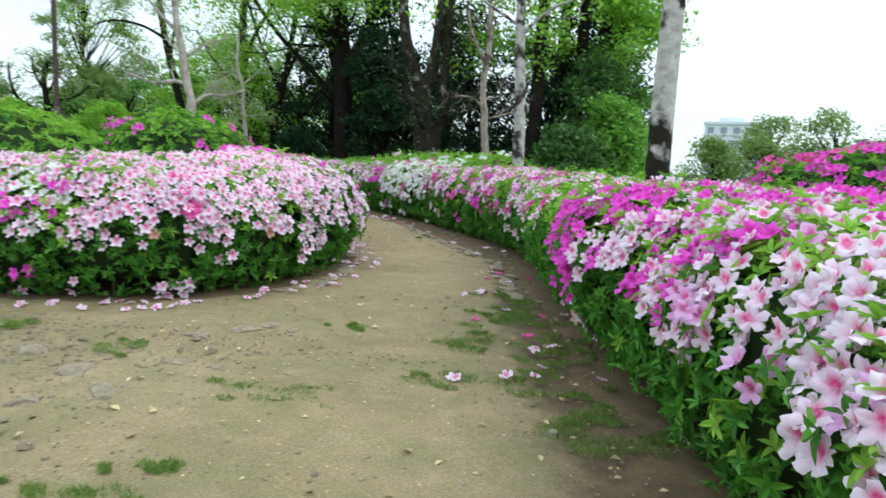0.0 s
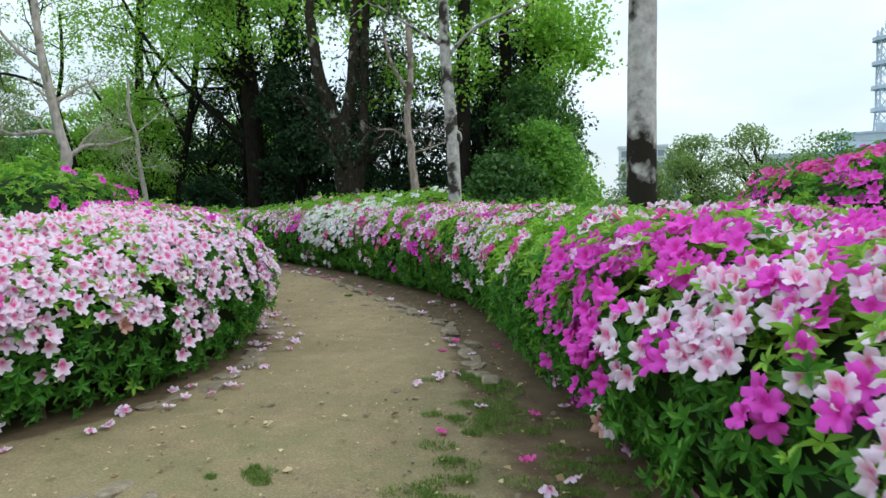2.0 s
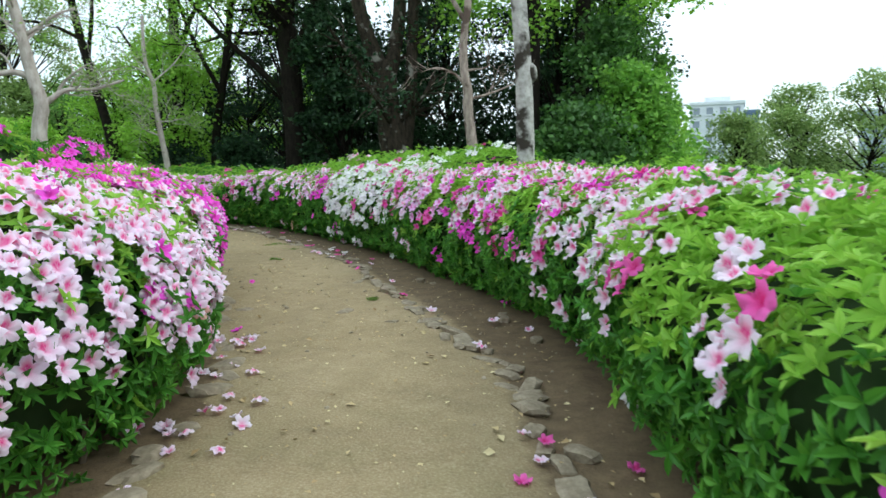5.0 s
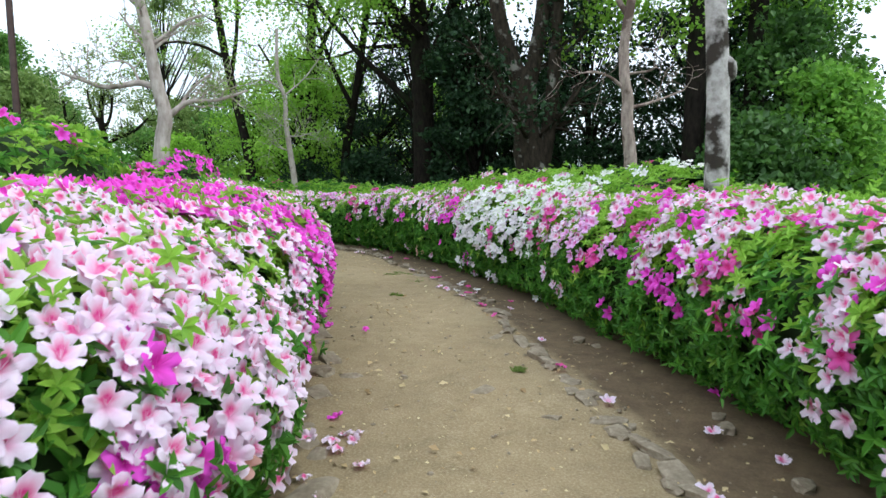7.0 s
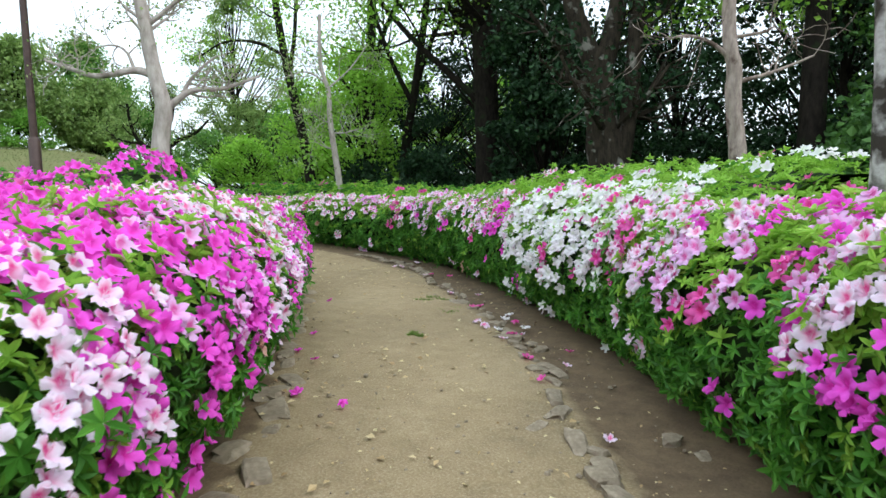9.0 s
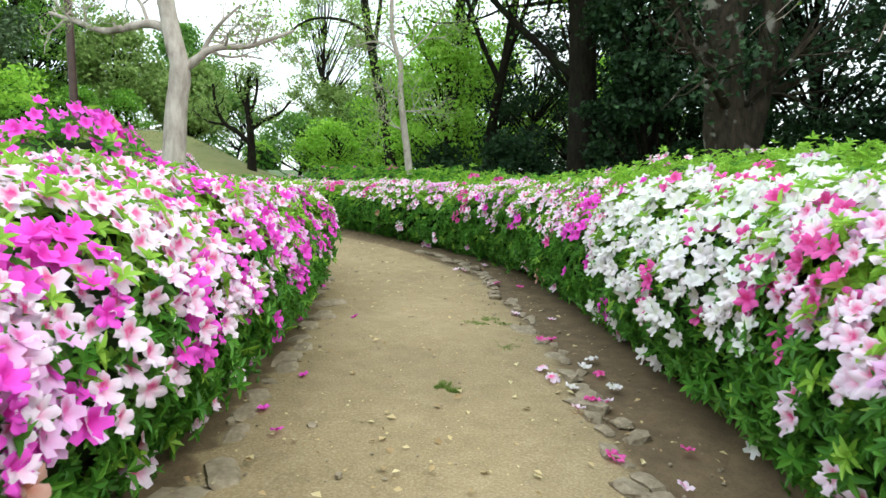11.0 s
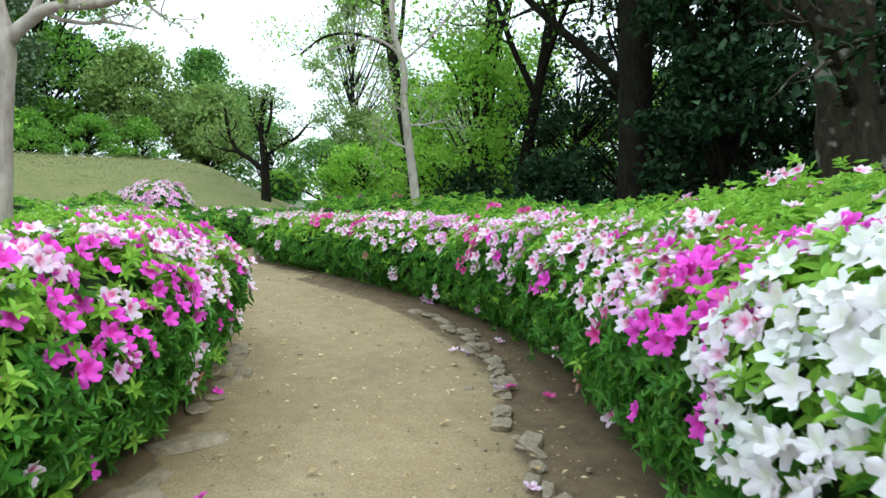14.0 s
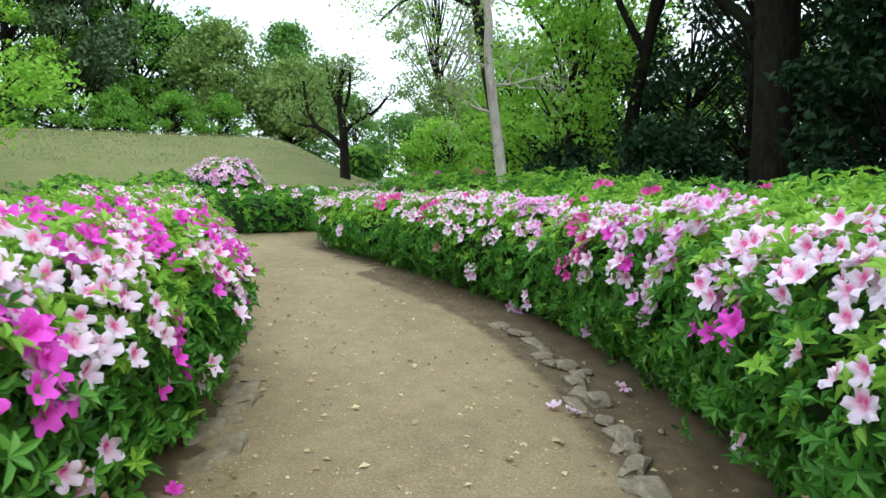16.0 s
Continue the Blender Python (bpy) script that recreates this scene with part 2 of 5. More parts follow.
def ground_material():
    m, n, l, p = material("ground")
    path_a = n.new("ShaderNodeAttribute")
    path_a.attribute_name = "path"
    soil_a = n.new("ShaderNodeAttribute")
    soil_a.attribute_name = "soil"
    moss_a = n.new("ShaderNodeAttribute")
    moss_a.attribute_name = "moss"
    lawn_a = n.new("ShaderNodeAttribute")
    lawn_a.attribute_name = "lawn"
    big = noise_tex(n, l, 0.9, 5.0)
    mid = noise_tex(n, l, 6.0, 6.0, 0.7)
    fine = noise_tex(n, l, 90.0, 4.0, 0.7)
    sand = ramp(n, l, big, [(0.3, (0.15, 0.10, 0.048)), (0.5, (0.29, 0.203, 0.1)), (0.7, (0.42, 0.315, 0.18))])
    sand = mixed(n, l, 0.55, sand, ramp(n, l, mid, [(0.32, (0.13, 0.105, 0.05)), (0.5, (0.24, 0.185, 0.095)), (0.7, (0.36, 0.29, 0.17))]))
    sand = mixed(n, l, 0.35, sand, ramp(n, l, fine, [(0.35, (0.12, 0.09, 0.055)), (0.5, (0.27, 0.21, 0.13)), (0.68, (0.5, 0.44, 0.33))]))
    moss = ramp(n, l, noise_tex(n, l, 2.6, 6.0, 0.7), [(0.4, (0, 0, 0)), (0.66, (0.7, 0.7, 0.7))])
    moss = mixed(n, l, 1.0, moss, moss_a.outputs["Color"], "MULTIPLY")
    sand = mixed(n, l, moss, sand, ramp(n, l, fine, [(0.3, (0.12, 0.115, 0.045)), (0.7, (0.21, 0.205, 0.095))]))
    soil = ramp(n, l, mid, [(0.3, (0.08, 0.054, 0.029)), (0.7, (0.21, 0.145, 0.078))])
    soil = mixed(n, l, 0.3, soil, ramp(n, l, fine, [(0.35, (0.04, 0.03, 0.02)), (0.7, (0.2, 0.15, 0.1))]))
    lawn = ramp(n, l, noise_tex(n, l, 1.3, 6.0, 0.7), [(0.3, (0.10, 0.13, 0.04)), (0.5, (0.15, 0.165, 0.06)), (0.7, (0.21, 0.18, 0.09))])
    lawn = mixed(n, l, 0.4, lawn, ramp(n, l, noise_tex(n, l, 22.0, 8.0, 0.8), [(0.35, (0.05, 0.075, 0.02)), (0.65, (0.27, 0.25, 0.1))]))
    green = ramp(n, l, mid, [(0.3, (0.03, 0.06, 0.018)), (0.7, (0.08, 0.12, 0.035))])

    def edge(attr):
        a = n.new("ShaderNodeMath")
        a.operation = "MULTIPLY_ADD"
        a.inputs[1].default_value = 0.5
        l.new(mid, a.inputs[0])
        l.new(attr.outputs["Fac"], a.inputs[2])
        return ramp(n, l, a.outputs[0], [(0.62, (0, 0, 0)), (0.88, (1, 1, 1))])

    col = mixed(n, l, edge(lawn_a), green, lawn)
    col = mixed(n, l, edge(soil_a), col, soil)
    col = mixed(n, l, edge(path_a), col, sand)
    l.new(col, p.inputs["Base Color"])
    p.inputs["Roughness"].default_value = 0.85
    p.inputs["Specular IOR Level"].default_value = 0.25
    add = n.new("ShaderNodeMath")
    add.operation = "MULTIPLY_ADD"
    add.inputs[1].default_value = 0.35
    l.new(fine, add.inputs[0])
    l.new(mid, add.inputs[2])
    bumped(n, l, p, add.outputs[0], 0.6, 0.02)
    return m


def plain(name, stops, scale, rough=0.8, metal=0.0, bump=0.3):
    m, n, l, p = material(name)
    f = noise_tex(n, l, scale, 6.0, 0.65)
    l.new(ramp(n, l, f, stops), p.inputs["Base Color"])
    p.inputs["Roughness"].default_value, p.inputs["Metallic"].default_value = rough, metal
    bumped(n, l, p, f, bump, 0.01)
    return m


M_GROUND = ground_material()
M_STONE = plain("edging_stone", [(0.3, (0.14, 0.108, 0.07)), (0.5, (0.23, 0.185, 0.125)), (0.72, (0.34, 0.285, 0.205))], 14.0)
M_GRAVE = plain("pale_stone", [(0.3, (0.4, 0.4, 0.4)), (0.7, (0.6, 0.6, 0.62))], 8.0)
M_POLE = plain("brown_painted_steel", [(0.3, (0.05, 0.028, 0.024)), (0.7, (0.085, 0.048, 0.04))], 12.0, 0.5, 0.2, 0.05)
M_WHITEWALL = plain("white_facade", [(0.3, (0.62, 0.66, 0.7)), (0.7, (0.74, 0.77, 0.8))], 0.4, 0.8, 0, 0.05)
M_BLUEWALL = plain("pale_blue_facade", [(0.3, (0.42, 0.5, 0.58)), (0.7, (0.52, 0.6, 0.68))], 0.4, 0.8, 0, 0.05)
M_SLATE = plain("slate_blue_cladding", [(0.3, (0.10, 0.16, 0.26)), (0.7, (0.14, 0.21, 0.32))], 0.5, 0.6, 0, 0.05)
# glass paled so that its colour carries the haze of distance
M_PANE = plain("hazed_window_glass", [(0.3, (0.22, 0.26, 0.31)), (0.7, (0.3, 0.34, 0.39))], 0.3, 0.15, 0, 0.0)
M_TOWER = plain("tower_steel", [(0.3, (0.46, 0.54, 0.64)), (0.7, (0.54, 0.62, 0.72))], 0.5, 0.5, 0.3, 0.0)


# ---- mesh helpers ----
def mesh_np(name, verts, faces, mats, face_mats=None, attrs=None, smooth=False):
    """A mesh from arrays; faces is a list of (M, k) arrays, one for each face size."""
    verts = np.asarray(verts, np.float32)
    me = bpy.data.meshes.new(name)
    me.vertices.add(len(verts))
    me.vertices.foreach_set("co", verts.ravel())
    sizes = np.concatenate([np.full(len(f), f.shape[1], np.int32) for f in faces])
    loops = np.concatenate([np.asarray(f, np.int32).ravel() for f in faces])
    me.loops.add(len(loops))
    me.loops.foreach_set("vertex_index", loops)
    me.polygons.add(len(sizes))
    me.polygons.foreach_set("loop_start", np.concatenate([[0], np.cumsum(sizes)[:-1]]).astype(np.int32))
    for m in mats:
        me.materials.append(m)
    if face_mats is not None:
        me.polygons.foreach_set("material_index", np.asarray(face_mats, np.int32))
    me.polygons.foreach_set("use_smooth", np.full(len(sizes), smooth))
    for key, values in (attrs or {}).items():
        a = me.attributes.new(key, "FLOAT", "POINT")
        a.data.foreach_set("value", np.asarray(values, np.float32))
    me.update(calc_edges=True)
    me.validate()
    return me


def part(name, me, parent, label="", kind=""):
    """One mesh as ONE object under a thing or a part."""
    ob = new(name, me)
    ob.parent = parent
    return tagged(ob, label, kind=kind)


def thing(name, at, label, category, group="", kind=""):
    ob = new(name)
    ob.location = at
    ob.empty_display_size = 0.1
    return tagged(ob, label, category, group, kind)


def rows3(v):
    return v / np.maximum(np.linalg.norm(v, axis=-1, keepdims=True), 1e-9)


def frames(normal, rng):
    """Rotation matrices whose z axis is the given normal, spun at random."""
    z = rows3(normal)
    ref = rows3(rng.normal(size=z.shape))
    x = rows3(np.cross(ref, z))
    return np.stack([x, np.cross(z, x), z], axis=2)


def upright(normal, rng, lean=0.5):
    """Rotation matrices whose z axis is the normal and whose y axis points up as far as it can."""
    z = rows3(normal)
    up = np.array([0, 0, 1.0]) + rng.normal(size=z.shape) * lean
    x = rows3(np.cross(up, z))
    return np.stack([x, np.cross(z, x), z], axis=2)


def scatter(template, faces, at, turn, size):
    """Copies of a template at places: vertices and faces of the joined mesh."""
    n, k = len(at), len(template)
    v = np.einsum("nij,kj->nki", turn, template) * np.asarray(size).reshape(-1, 1, 1) + at[:, None, :]
    out = [(f[None] + (np.arange(n) * k)[:, None, None]).reshape(-1, f.shape[1]) for f in faces]
    return v.reshape(-1, 3), out


def tube(pts, radii, sides=8, wobble=0.0, rng=None):
    """Vertices and faces of a round tapered tube along points."""
    pts, radii = np.asarray(pts, float), np.asarray(radii, float)
    d = rows3(np.gradient(pts, axis=0))
    ref = np.array([0.13, 0.97, 0.2]) if abs(d[0][2]) > 0.8 else np.array([0, 0, 1.0])
    x = rows3(np.cross(np.broadcast_to(ref, d.shape), d))
    y = np.cross(d, x)
    a = np.linspace(0, 2 * np.pi, sides, endpoint=False)
    ring = np.cos(a)[None, :, None] * x[:, None] + np.sin(a)[None, :, None] * y[:, None]
    r = radii[:, None, None] * np.ones((len(pts), sides, 1))
    if wobble:
        r = r * (1 + wobble * rng.normal(size=r.shape))
    v = (pts[:, None] + ring * r).reshape(-1, 3)
    i, j = np.meshgrid(np.arange(len(pts) - 1), np.arange(sides), indexing="ij")
    a0, a1 = i * sides + j, i * sides + (j + 1) % sides
    f = np.stack([a0, a1, a1 + sides, a0 + sides], -1).reshape(-1, 4)
    return v, f


def joined(pieces):
    """Joins (vertices, quads) pairs."""
    vs, fs, k = [], [], 0
    for v, f in pieces:
        vs.append(v)
        fs.append(f + k)
        k += len(v)
    return np.concatenate(vs), np.concatenate(fs)


def smooth_line(points, rounds=3):
    p = np.array(points, float)
    for _ in range(rounds):
        q = np.empty((2 * len(p), p.shape[1]))
        q[0], q[-1] = p[0], p[-1]
        q[1:-1:2] = 0.75 * p[:-1] + 0.25 * p[1:]
        q[2::2] = 0.25 * p[:-1] + 0.75 * p[1:]
        p = q
    return p


def even_line(points, step):
    p = smooth_line(points)
    s = np.concatenate([[0], np.cumsum(np.linalg.norm(np.diff(p, axis=0), axis=1))])
    t = np.arange(0, s[-1], step)
    return np.stack([np.interp(t, s, p[:, k]) for k in range(p.shape[1])], 1), t


def waves(p, scale, seed):
    """Quick smooth random relief at places."""
    r = np.random.default_rng(seed)
    out = np.zeros(len(p))
    for k in range(7):
        d = rows3(r.normal(size=3))
        out += np.sin(p @ d * scale * r.uniform(0.6, 1.7) + r.uniform(0, 6.3))
    return out / 3.2


# ---- plan ----
LEFT_BASE = [(-6.0, 5.6), (-4.0, 6.0), (-2.2, 6.45), (-1.13, 6.83), (-0.3, 7.22), (0.1, 7.8), (0.22, 8.55), (0.15, 9.25), (-0.1, 9.9), (-0.45, 10.45),
             (-0.95, 10.95), (-1.4, 11.5), (-1.85, 11.98), (-2.45, 12.58), (-2.95, 13.02), (-3.5, 13.52), (-4.2, 14.12), (-5.0, 14.75), (-5.6, 15.06),
             (-6.25, 15.36), (-7.4, 15.68), (-8.4, 15.85), (-9.4, 15.9), (-10.6, 15.8)]
RIGHT_BASE = [(4.75, 3.0), (4.2, 4.3), (3.8, 5.35), (3.33, 6.3), (2.87, 7.5), (2.49, 8.43), (2.12, 9.3), (1.9, 9.95), (1.55, 10.85), (1.14, 11.6), (0.65, 12.25),
              (0.15, 12.78), (-0.35, 13.3), (-1.04, 14.05), (-1.5, 14.48), (-1.95, 14.83), (-2.65, 15.43), (-3.3, 15.93), (-3.8, 16.28), (-4.4, 16.76), (-5.0, 17.05),
              (-5.6, 17.33), (-6.4, 17.6), (-7.5, 17.76), (-8.8, 17.7), (-10.2, 17.7), (-11.5, 17.72), (-12.3, 18.0), (-12.7, 18.7)]
LEFT_LINE, LEFT_S = even_line(LEFT_BASE, 0.08)
RIGHT_LINE, RIGHT_S = even_line(RIGHT_BASE, 0.08)


def to_line(p, line):
    """Distance to a line, signed (positive on its left), and the nearest index."""
    d2 = ((p[:, None, :] - line[None, ::3]) ** 2).sum(-1)
    k = np.minimum(d2.argmin(1) * 3, len(line) - 2)
    t = rows3(line[k + 1] - line[k])
    off = p - line[k]
    return np.where(t[:, 0] * off[:, 1] - t[:, 1] * off[:, 0] > 0, 1, -1) * np.sqrt(d2.min(1)), k


def smoothstep(a, b, x):
    u = np.clip((x - a) / (b - a), 0, 1)
    return u * u * (3 - 2 * u)


def ground_z(x, y):
    """Height of the ground: level along the path, a bank to the west, falling away to the east."""
    x, y = np.asarray(x, float), np.asarray(y, float)
    z = 0.13 * smoothstep(-6, -10, x) + 0.3 * smoothstep(-11, -17, x)
    bank = smoothstep(-16.5, -28, x + 0.10 * (y - 16)) * (1 - smoothstep(20.5, 26.0, y + 0.12 * (x + 22)))
    z = z + 2.3 * bank
    z = z - 6.0 * smoothstep(6, 26, x) - 2.0 * smoothstep(60, 140, y) * (x > -40)
    return z


def build_ground():
    def axis(a, b, step, far):
        mid = np.arange(a, b, step)
        out = [a - step]
        while out[-1] > -far:
            out.append(out[-1] - max(step, (a - out[-1]) * 0.22))
        hi = [b]
        while hi[-1] < far:
            hi.append(hi[-1] + max(step, (hi[-1] - b) * 0.22))
        return np.concatenate([out[::-1], mid, hi])

    xs, ys = axis(-13, 6, 0.11, 2500), axis(1, 20, 0.11, 2500)
    gx, gy = np.meshgrid(xs, ys, indexing="ij")
    p = np.stack([gx.ravel(), gy.ravel()], 1)
    z = ground_z(p[:, 0], p[:, 1])
    near = (p[:, 0] > -14) & (p[:, 0] < 7) & (p[:, 1] > 0) & (p[:, 1] < 21)
    dl, dr = np.full(len(p), 9.0), np.full(len(p), -9.0)
    a, _ = to_line(p[near], LEFT_LINE)
    b, _ = to_line(p[near], RIGHT_LINE)
    dl[near], dr[near] = a, b
    # wide soft soil edge at low y also paints in the outer hedge's shade
    on_path = np.clip(0.5 - (dl + 0.03) * 5, 0, 1) * np.clip(0.5 + (dr - 0.4) * (1.4 + 2.1 * smoothstep(8.0, 11.0, p[:, 1])), 0, 1)
    yard = np.clip(0.5 + (6.5 - np.hypot(p[:, 0] - 0.5, p[:, 1] - 3.2)) * 0.8, 0, 1)
    west = (p[:, 1] < 7.2) & (dr > 0.95) & (dl < 0)
    on_path = np.where(near, np.where(west, yard, on_path), np.where(p[:, 1] < 2, yard * (p[:, 0] < 6), 0))
    far_end = (p[:, 0] < -9.3) & (p[:, 0] > -14.3) & (p[:, 1] < 18.6) & (p[:, 1] > 15.9) & (dl < 0)
    on_path = np.where(far_end & (dr > 0.1), 1.0, on_path)
    soil = ((np.abs(dl) < 1.6) | (np.abs(dr) < 2.2)).astype(float)
    lawn = ((p[:, 0] < -11) & (p[:, 1] < 27) & (p[:, 1] > -5)).astype(float)
    rel = np.where(near, 0.012 * waves(np.c_[p, z], 3.0, 5) + 0.005 * waves(np.c_[p, z], 11.0, 6), 0)
    z = z + rel - 0.02 * np.exp(-((dr - 0.25) / 0.2) ** 2)
    nx, ny = len(xs), len(ys)
    i, j = np.meshgrid(np.arange(nx - 1), np.arange(ny - 1), indexing="ij")
    q = (i * ny + j).ravel()
    f = np.stack([q, q + ny, q + ny + 1, q + 1], 1)
    me = mesh_np("ground", np.c_[p, z], [f], [M_GROUND], attrs={"path": on_path, "soil": soil, "lawn": lawn, "moss": 1 - 0.95 * smoothstep(7.5, 11.0, p[:, 1])}, smooth=True)
    tagged(new("ground", me), "sandy trodden earth path with soil margins and lawn bank", "ground", kind="structure")


build_ground()


# ---- azaleas ----
def leaf_outline(length, width, fold, droop):
    """One pointed leaf along +y, folded on its midrib: six corners, two quads."""
    v = np.array([[0, 0, 0], [-width * 0.42, length * 0.38, fold], [-width * 0.34, length * 0.72, fold * 0.5 - droop * 0.4], [0, length, -droop],
                  [width * 0.34, length * 0.72, fold * 0.5 - droop * 0.4], [width * 0.42, length * 0.38, fold]])
    return v, np.array([[0, 3, 2, 1], [0, 5, 4, 3]])


def small_leaf(length, width, fold, droop):
    """A simpler leaf for what stands further off: four corners, two triangles."""
    v = np.array([[0, 0, 0], [-width * 0.45, length * 0.52, fold], [0, length, -droop], [width * 0.45, length * 0.52, fold]])
    return v, np.array([[0, 2, 1], [0, 3, 2]])


def whorl(count, length, width, lift, rng, leaf=leaf_outline):
    """A rosette of leaves round a shoot tip; its axis is +z."""
    vs, fs = [], []
    for k in range(count):
        v, f = leaf(length * rng.uniform(0.7, 1.15), width * rng.uniform(0.85, 1.15), 0.006, length * rng.uniform(0.05, 0.3))
        tilt = lift * rng.uniform(0.5, 1.4)
        c, s = math.cos(tilt), math.sin(tilt)
        v = v @ np.array([[1, 0, 0], [0, c, s], [0, -s, c]])
        a = 2 * np.pi * (k / count) + rng.uniform(-0.35, 0.35)
        v = v @ np.array([[math.cos(a), math.sin(a), 0], [-math.sin(a), math.cos(a), 0], [0, 0, 1]])
        fs.append(f + len(v) * k)
        vs.append(v)
    return np.concatenate(vs), np.concatenate(fs)


_r = np.random.default_rng(4)
WHORLS = [whorl(6, 0.053, 0.021, 0.5, _r) for _ in range(4)] + [whorl(5, 0.05, 0.019, 0.8, _r) for _ in range(2)]
FAR_WHORLS = [whorl(6, 0.055, 0.024, 0.5, _r, small_leaf) for _ in range(4)] + [whorl(5, 0.052, 0.022, 0.8, _r, small_leaf) for _ in range(2)]


def blossom_shape(rng, around=20, rings=(0.14, 0.42, 0.74, 1.0), R=0.05):
    """An open five-lobed azalea flower facing +z, upper lobe along +y: vertices, faces, pigment attributes."""
    a = np.arange(around) * 2 * np.pi / around + np.pi / 2 + np.pi / 5 * (around % 2)
    lobe = np.abs(np.cos(2.5 * (a - np.pi / 2)))
    open_ = rng.uniform(0.75, 1.1)
    vs, rad, blo = [[0, 0, -0.45 * R]], [0.0], [0.5]
    for r in rings:
        rr = R * r * (1 - (1 - lobe ** 0.6) * 0.44 * max(0, r - 0.3) / 0.7)
        rr = rr * (1 + 0.055 * rng.normal(size=around) * (r > 0.8)) * (0.8 + 0.2 * open_)
        zz = R * (-0.40 * (1 - r) ** 1.5 + (1.05 - open_) * r * 0.9 + 0.13 * r * np.cos(5 * (a - np.pi / 2)) - 0.16 * r ** 4 + (0.09 * np.sin(11 * a + rng.uniform(0, 6)) + 0.06 * rng.normal(size=around)) * (r > 0.6))
        up = np.cos(a - np.pi / 2)
        for k in range(around):
            vs.append([math.cos(a[k]) * rr[k], math.sin(a[k]) * rr[k], zz[k]])
            rad.append(r)
            blo.append(float(np.clip(1.7 * (up[k] - 0.3), 0.08, 1) * max(0, 1 - ((r - 0.35) / 0.45) ** 2)) if r < 0.95 else 0.0)
    tri = np.array([[0, 1 + k, 1 + (k + 1) % around] for k in range(around)])
    quad = np.array([[1 + i * around + k, 1 + (i + 1) * around + k, 1 + (i + 1) * around + (k + 1) % around, 1 + i * around + (k + 1) % around]
                     for i in range(len(rings) - 1) for k in range(around)])
    if around > 20:
        fil = []
        for k in range(5):
            w = np.pi / 2 + rng.uniform(-0.9, 0.9)
            d, s = np.array([math.cos(w), math.sin(w), 0]), np.array([-math.sin(w), math.cos(w), 0])
            m = len(vs)
            tip = d * R * rng.uniform(0.35, 0.7) + np.array([0, 0, R * rng.uniform(0.25, 0.5)])
            vs += [list(-s * 0.0011 + [0, 0, -0.3 * R]), list(s * 0.0011 + [0, 0, -0.3 * R]), list(tip)]
            rad += [0.3, 0.3, 0.8]
            blo += [0.2, 0.2, 0.7]
            fil.append([m, m + 1, m + 2])
        tri = np.concatenate([tri, np.array(fil)])
    return np.array(vs), [tri, quad], np.array(rad), np.array(blo)


NEAR_FLOWERS = [blossom_shape(_r, 30, (0.35, 0.75, 1.0)) for _ in range(6)]
FAR_FLOWERS = [blossom_shape(_r, 15, (0.45, 1.0)) for _ in range(4)]
PETALS = {"pale": P_PALE, "white": P_WHITE, "magenta": P_MAG, "rose": P_ROSE, "red": P_RED, "mix": P_MIX, "wilt": P_WILT}
BLOSSOM_MESH = {}
for _key, _mat in PETALS.items():
    BLOSSOM_MESH[_key] = [mesh_np("blossom", v, f, [_mat], attrs={"rad": rd, "blotch": bl}, smooth=True) for v, f, rd, bl in NEAR_FLOWERS]


def hull_points(verts, faces, count, rng):
    """Even random points on a quad mesh, with normals."""
    a, b, c, d = (verts[faces[:, k]] for k in range(4))
    n = np.cross(c - a, d - b)
    area = np.linalg.norm(n, axis=1)
    k = rng.choice(len(faces), count, p=area / area.sum())
    u, v = rng.random((2, count, 1))
    p = (a[k] * (1 - u) + b[k] * u) * (1 - v) + (d[k] * (1 - u) + c[k] * u) * v
    return p, rows3(n[k])


def joined_blossoms(name, parent, at, turn, size, colour, label=""):
    """Many flowers in one mesh, for those too many or too far to pick apart."""
    pick = np.arange(len(at)) % len(FAR_FLOWERS)
    vs, tris, quads, rad, blo, k = [], [], [], [], [], 0
    for i, (tv, tf, rd, bl) in enumerate(FAR_FLOWERS):
        sel = pick == i
        if not sel.any():
            continue
        v, (t, q) = scatter(tv, tf, at[sel], turn[sel], size[sel])
        vs.append(v), tris.append(t + k), quads.append(q + k)
        rad.append(np.tile(rd, sel.sum())), blo.append(np.tile(bl, sel.sum()))
        k += len(v)
    me = mesh_np(name, np.concatenate(vs), [np.concatenate(tris), np.concatenate(quads)], [PETALS[colour]],
                 attrs={"rad": np.concatenate(rad), "blotch": np.concatenate(blo)}, smooth=True)
    return part(name, me, parent, label, "stuff")


COLOUR_WORDS = {"pale": "pale pink", "white": "white", "magenta": "magenta", "rose": "rose pink", "mix": "mauve pink", "red": "crimson"}


